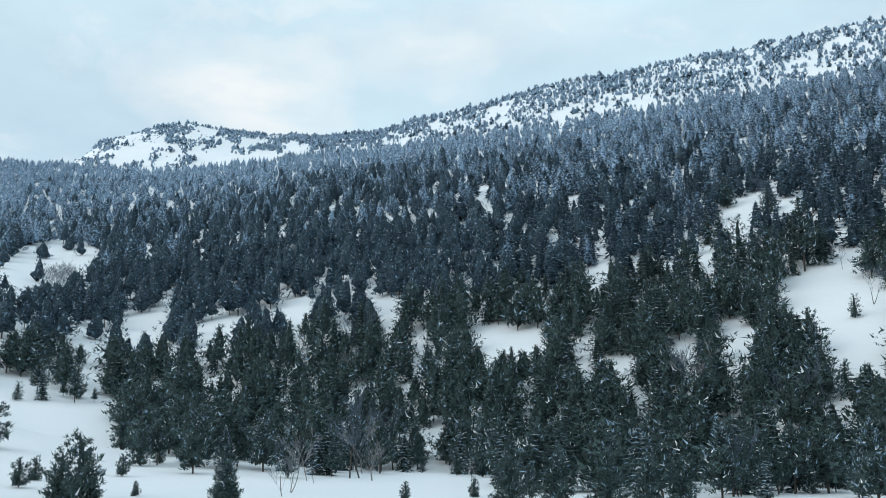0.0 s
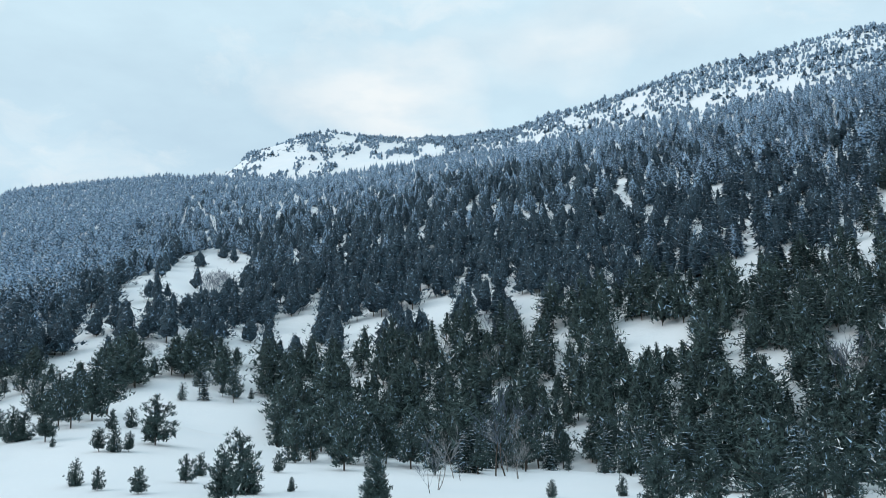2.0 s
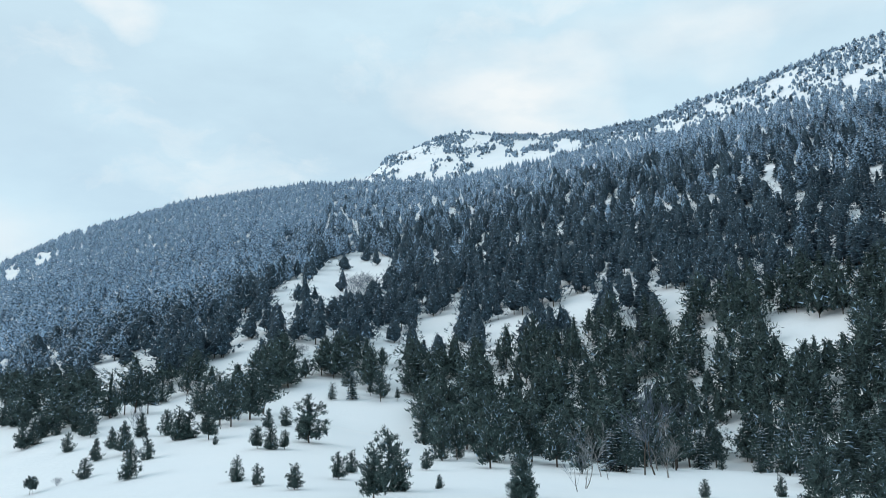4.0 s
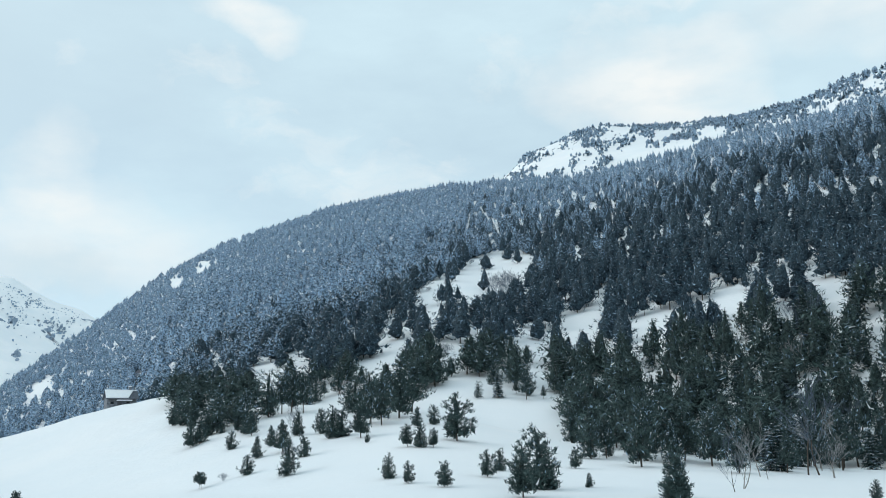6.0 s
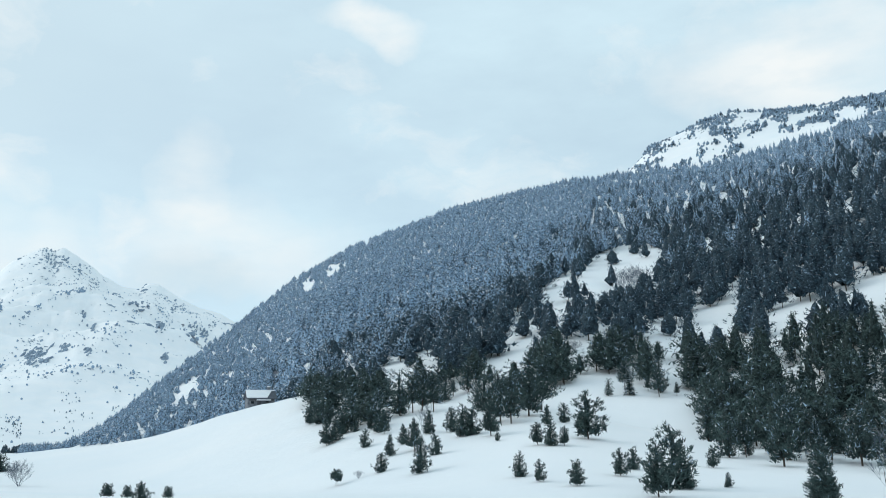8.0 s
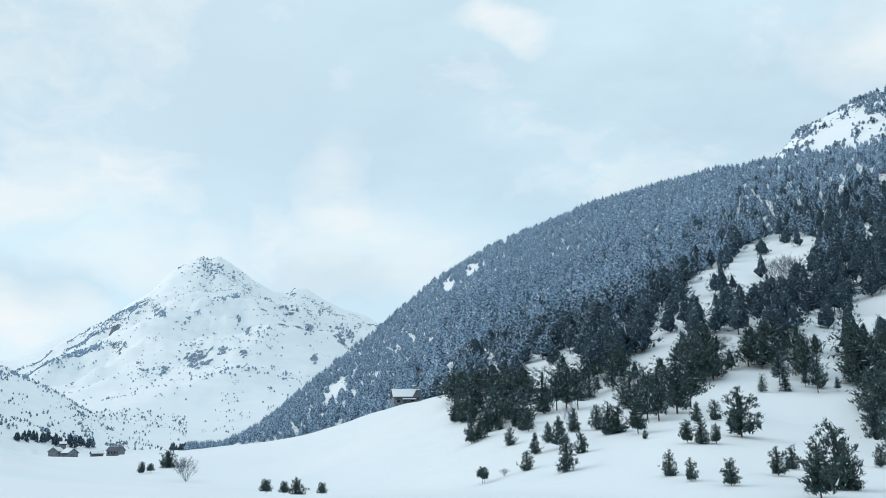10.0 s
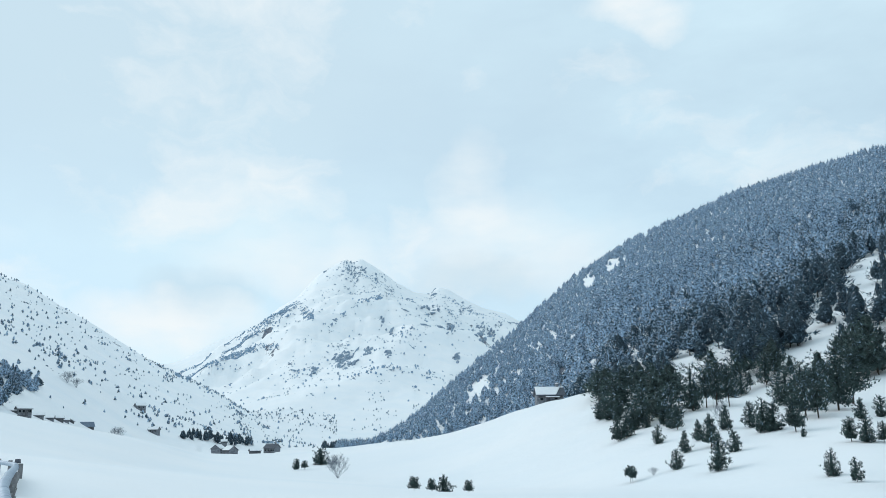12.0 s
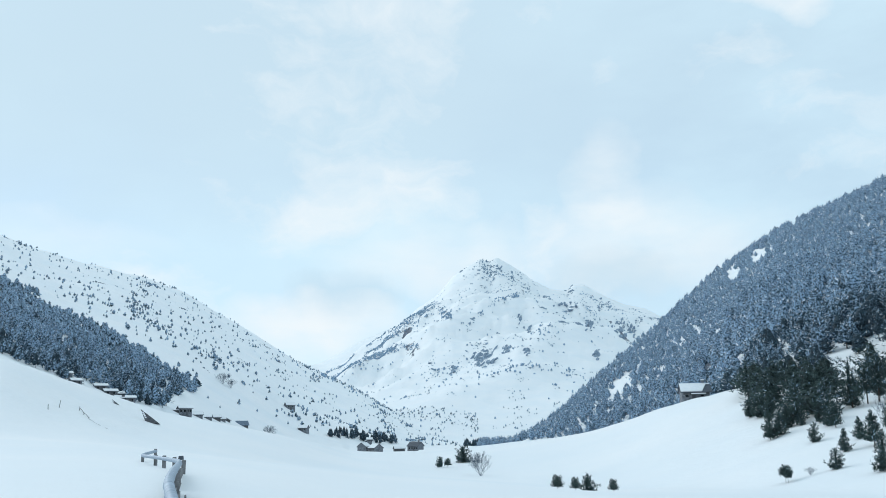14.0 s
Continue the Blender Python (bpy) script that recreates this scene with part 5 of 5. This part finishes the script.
for px in (-3.5, 0.6):
    box_part("deck_post", (px, px + 0.18, -3.55, -3.37, -2.2, -0.2), PLANK, lodge)
for bearing, r, length, turn, mass in ((79.95, 407, 7.0, 4, STONE), (79.3, 418, 6.0, -6, STONE), (78.85, 432, 7.0, 8, PLANK), (78.45, 440, 5.0, 30, STONE), (78.0, 452, 2.6, 84, PLANK)):
    house("shed", bearing, r, length, 3.6, 1.3, 1.1, turn, "low snow-covered shed half buried in a drift", (), None, False, mass=mass, snow=0.35, lift=-1.2)
house("shed", 77.05, 470, 5.6, 5.0, 0.5, 2.0, 14, "small hut with a bare blue-grey sheet roof", (), None, False, mass=PLANK, snow=0.0, tiles=SHEET, lift=-0.4)
for bearing, r, length, turn, wall in ((87.55, 346, 4.6, 8, 1.8), (86.95, 336, 3.4, 16, 1.7), (85.5, 353, 4.4, 6, 1.8), (84.95, 350, 4.6, 12, 1.6), (84.35, 357, 3.0, 4, 1.5), (83.85, 351, 4.2, 10, 1.8), (84.3, 348, 4.6, 16, 1.0)):
    house("hamlet_house", bearing, r, length, 3.4, wall, 0.7, turn, "low dark stone house under snow below the wood", [(-length * 0.25, wall * 0.6), (length * 0.2, wall * 0.6)], 0.2, False, mass=STONE, snow=0.28, lift=-0.5)


def buried_hut(bearing, r, scale, label):
    """The gable of a hut that the drift has all but covered."""
    x, y, z = at(bearing, r)
    root = new("buried_hut")
    root.matrix_basis = pose(x, y, z - 0.15, 0, 0, bearing) @ Matrix.Scale(scale, 4)
    tagged(root, label, "hut")
    bm = bmesh.new()
    pts = ((-1.3, 2.1), (1.35, 0.05), (-0.45, 0.0))
    front = [bm.verts.new((px, 0, pz)) for px, pz in pts]
    rear = [bm.verts.new((px + 0.3, 1.6, pz - 0.2)) for px, pz in pts]
    bm.faces.new(front), bm.faces.new(rear[::-1])
    for k in range(3):
        q = (k + 1) % 3
        bm.faces.new((front[q], front[k], rear[k], rear[q]))
    part("gable", finish(bm, "gable", PLANK, 0.03), root)
    for k in range(4):
        t = 0.1 + k * 0.13
        px, pz = -1.3 + (1.05) * t + 0.25, 2.1 - 2.1 * t * 0.9 - 0.3
        box_part("snow_patch", (px - 0.14, px + 0.14, -0.06, 0.02, pz - 0.12, pz + 0.1), SNOW, root, "clinging snow", 0.05)


buried_hut(82.6, 140, 1.0, "dark timber hut gable sticking out of a drift")
buried_hut(84.62, 152, 0.42, "tip of a dark roof poking out of the snow")


# ---- the pipe on its trestle beside the tripod ----
def spot(bearing, r, el):
    a = radians(bearing)
    return Vector((-math.sin(a) * r, math.cos(a) * r, EYE + r * math.tan(radians(el))))


def pipe_run():
    root = new("pipe_fence")
    tagged(root, "grey metal pipe on short timber posts half buried in snow", "pipe")
    run = [spot(82.11, 42, -0.62), spot(83.0, 38.5, -0.86), spot(81.9, 33, -1.02), spot(80.62, 28.5, -1.27), spot(81.05, 19.5, -1.85), spot(81.3, 15.2, -2.5), spot(81.1, 13.2, -3.3), spot(80.6, 10.5, -4.6)]
    smooth = []
    for k in range(len(run) - 1):
        for s in range(6):
            smooth.append(run[k].lerp(run[k + 1], s / 6))
    smooth.append(run[-1])
    for _ in range(2):
        smooth = [smooth[0]] + [(smooth[k - 1] + smooth[k] * 2 + smooth[k + 1]) / 4 for k in range(1, len(smooth) - 1)] + [smooth[-1]]
    v, f = tube([tuple(p) for p in smooth], list(np.interp(np.arange(len(smooth)), [0, 16, 22], [0.065, 0.065, 0.085])), 12)
    part("pipe", mesh_of("pipe", v, f, [PIPE], smooth=True), root)
    for k in range(20, len(smooth) - 1, 4):
        d = (smooth[k + 1] - smooth[k]).normalized()
        v, f = tube([tuple(smooth[k] - d * 0.07), tuple(smooth[k] - d * 0.05), tuple(smooth[k] + d * 0.05), tuple(smooth[k] + d * 0.07)], [0.084, 0.092, 0.092, 0.084], 12)
        part("joint_collar", mesh_of("joint_collar", v, f, [PIPE], smooth=True), root, "raised joint band")
    posts = ((82.13, 42, 0.1), (82.85, 38.3, 0.02), (82.1, 34.5, 0.08), (81.6, 32, 0.1), (81.0, 30, 0.1), (80.45, 28.4, 0.04), (80.72, 24, -0.06), (80.8, 19.5, -0.06), (80.9, 16.5, -0.06))
    for k, (bearing, r, above) in enumerate(posts):
        x, y, z = at(bearing, r)
        near = min(smooth, key=lambda p: (p.x - x) ** 2 + (p.y - y) ** 2)
        top = near.z + above
        box_part("post", (-0.06, 0.06, -0.05, 0.05, z - 0.5, top), GREY_WOOD, root, "weathered timber post", 0.012, pose(x, y, 0, 0, 0, bearing + 8 * (k % 3 - 1)))
    for k, (b0, r0, b1, r1, dz) in enumerate(((80.5, 27.6, 80.75, 21.6, -0.26), (80.45, 27.2, 80.7, 21.2, -0.52), (80.7, 21.0, 80.85, 15.5, -0.24), (80.62, 20.4, 80.6, 15.0, -0.52), (80.3, 23.0, 80.25, 19.4, -0.6), (80.2, 19.0, 80.2, 15.6, -0.66))):
        p, q = spot(b0, r0, 0), spot(b1, r1, 0)
        p.z = EYE + r0 * math.tan(radians(np.interp(r0, [13, 15, 20, 28], [-3.3, -2.5, -1.85, -1.3]))) + dz
        q.z = EYE + r1 * math.tan(radians(np.interp(r1, [13, 15, 20, 28], [-3.3, -2.5, -1.85, -1.3]))) + dz
        d = q - p
        m = Matrix.Translation(p) @ d.to_track_quat("X", "Z").to_matrix().to_4x4()
        box_part("board", (0, d.length, -0.02, 0.02, -0.1, 0.1), GREY_WOOD, root, "weathered rail board", 0.006, m)
    # a black cap where the pipe turns
    v, f = tube([tuple(run[3] + Vector((0, 0, 0.05))), tuple(run[3] + Vector((0, 0, 0.17)))], [0.09, 0.07], 10)
    part("valve_cap", mesh_of("valve_cap", v, f, [SLATE], smooth=True), root, "black valve cap")


pipe_run()


def stake(bearing, r, height, lean, label):
    x, y, z = at(bearing, r)
    v, f = tube([(0, 0, -0.4), (0, 0, height * 0.5), (0.02, 0, height)], [0.05, 0.045, 0.04], 6)
    ob = new("stake", mesh_of("stake", v, f, [GREY_WOOD]))
    ob.matrix_basis = pose(x, y, z, 0, lean, bearing)
    return tagged(ob, label, "post", "stakes in the snow")


stake(88.33, 113, 0.6, -4, "short weathered stake standing in the snow")
stake(87.73, 118, 0.95, 6, "thin weathered stake standing in the snow")


def broken_rail():
    """An old rail fence, all but under the snow."""
    root = new("broken_fence")
    tagged(root, "broken dark wooden fence rails poking out of snow", "fence")
    line = [(86.6, 122), (86.35, 119), (86.05, 116), (85.7, 114), (85.3, 112), (84.8, 110)]
    for k in range(len(line) - 1):
        p, q = Vector(at(*line[k])), Vector(at(*line[k + 1]))
        off = Vector((0, 0, (0.3, 0.22, 0.01, -0.02, -0.03)[k]))
        v, f = tube([tuple(p + off), tuple((p + q) / 2 + off + Vector((0, 0, 0.05))), tuple(q + off * 0.6)], [(0.032, 0.035, 0.014, 0.012, 0.01)[k]] * 3, 6)
        part("rail", mesh_of("rail", v, f, [PLANK]), root)
        if k < 3:
            v, f = tube([tuple(p - Vector((0, 0, 0.4))), tuple(p + Vector((0.05, 0, 0.5 - 0.12 * k)))], [0.05, 0.035], 6)
            part("post", mesh_of("post", v, f, [PLANK]), root)


broken_rail()


# ---- bare rock on the mountains ----
def outcrops(name, label, bearings, distances, count, low, high, seed):
    """Broken slabs of rock that stand out of the snow, in loose clusters."""
    rng = np.random.default_rng(seed)
    vs, fs, base = [], [], 0
    bm = bmesh.new()
    bmesh.ops.create_icosphere(bm, subdivisions=1, radius=1.0)
    ball = np.array([tuple(v.co) for v in bm.verts])
    tris = np.array([[v.index for v in f.verts] for f in bm.faces])
    bm.free()
    done = 0
    while done < count:
        ba, br = rng.uniform(*bearings), rng.uniform(*distances)
        n = int(rng.integers(3, 16))
        spread = rng.uniform(0.002, 0.008) * br
        for _ in range(n):
            a, r = ba + np.degrees(rng.normal(0, spread) / br), br + rng.normal(0, spread * 1.6)
            x, y = -np.sin(np.radians(a)) * r, np.cos(np.radians(a)) * r
            size = rng.uniform(low, high) * rng.uniform(0.4, 1)
            v = ball * rng.uniform(0.35, 1.35, (len(ball), 1)) * (size * rng.uniform(0.5, 1.1), size * rng.uniform(0.7, 1.6), size * rng.uniform(0.45, 0.9))
            t = np.radians(a) + rng.normal(0, 0.35)
            v = v @ np.array([(np.cos(t), np.sin(t), 0), (-np.sin(t), np.cos(t), 0), (0, 0, 1)])
            vs.append(v + (x, y, float(ground_z(x, y)) - size * 0.25))
            fs.append(tris + base)
            base += len(ball)
            done += 1
    # rock farther than 1700 m gets the copy with haze in its colour
    ob = new(name, mesh_of(name, np.concatenate(vs), np.concatenate(fs), [ROCK_HAZED if distances[1] > 1700 else ROCK]))
    return tagged(ob, label, "rocks", kind="stuff")


def crags_at(name, label, places, seed):
    """Steep broken crags on the peak: bearing, elevation, number of blocks."""
    rng = np.random.default_rng(seed)
    reach = np.arange(1300.0, 3100.0, 6.0)
    bm = bmesh.new()
    bmesh.ops.create_icosphere(bm, subdivisions=1, radius=1.0)
    ball = np.array([tuple(v.co) for v in bm.verts])
    tris = np.array([[v.index for v in f.verts] for f in bm.faces])
    bm.free()
    vs, fs, base = [], [], 0
    for bearing, el, count in places:
        for _ in range(count * 2):
            a = bearing + rng.normal(0, 0.012 * count + 0.05)
            x, y = -np.sin(np.radians(a)) * reach, np.cos(np.radians(a)) * reach
            k = int(np.argmin(np.abs(bearing_up(x, y) - el - rng.normal(0, 0.014 * count + 0.06))))
            size = rng.uniform(2.5, 7.5)
            v = ball * rng.uniform(0.45, 1.3, (len(ball), 1)) * (size * 0.7, size * 0.9, size * rng.uniform(0.7, 1.5))
            lean = rng.uniform(0.2, 0.7)
            v[:, 0] += v[:, 2] * lean
            t = np.radians(a)
            v = v @ np.array([(np.cos(t), np.sin(t), 0), (-np.sin(t), np.cos(t), 0), (0, 0, 1)])
            vs.append(v + (x[k], y[k], float(ground_z(x[k], y[k])) - size * 0.15))
            fs.append(tris + base)
            base += len(ball)
    ob = new(name, mesh_of(name, np.concatenate(vs), np.concatenate(fs), [ROCK_HAZED]))
    return tagged(ob, label, "rocks", kind="stuff")


CRAGS = [(61.58, 5.07, 26), (61.85, 4.78, 14), (60.89, 10.41, 10), (61.33, 11.06, 10), (59.58, 10.2, 10), (54.64, 6.8, 14), (52.55, 6.8, 16), (52.02, 6.53, 12), (59.1, 7.48, 6), (58.57, 6.81, 6), (60.16, 5.56, 6), (58.73, 5.38, 6), (62.35, 7.29, 6), (53.85, 8.05, 8), (55.7, 9.22, 8), (54.23, 4.98, 6), (63.63, 4.26, 5), (60.31, 10.85, 6)]
crags_at("peak_crags", "steep blue-grey crags on the face of the peak", CRAGS, 25)
outcrops("peak_rocks", "dark rock outcrops breaking through the snow of the peak", (45, 66), (1600, 3000), 1700, 1.2, 4.2, 5)
outcrops("summit_rocks", "jagged grey rock along the summit crest", (58.0, 63.2), (2800, 3095), 240, 2.0, 6.5, 15)
outcrops("crag_rocks", "angular grey crags on the shoulder of the peak", (49, 58), (2000, 2950), 420, 3.0, 11, 16)
outcrops("peak_boulders", "boulders strewn over the snowy foot of the mountain", (48, 72), (1250, 2100), 420, 1.5, 4, 6)
outcrops("ridge_rocks", "dark rocks on the snowy ridge above the wood", (-28, 23), (900, 1300), 160, 1.2, 3, 7)
outcrops("dome_rocks", "dark rock steps in the snow of a rounded summit", (11, 23.5), (1150, 1400), 260, 1.2, 3.6, 9)
outcrops("slope_rocks", "dark stones on the far snow slope", (66, 95), (620, 1300), 160, 0.8, 2.2, 8)
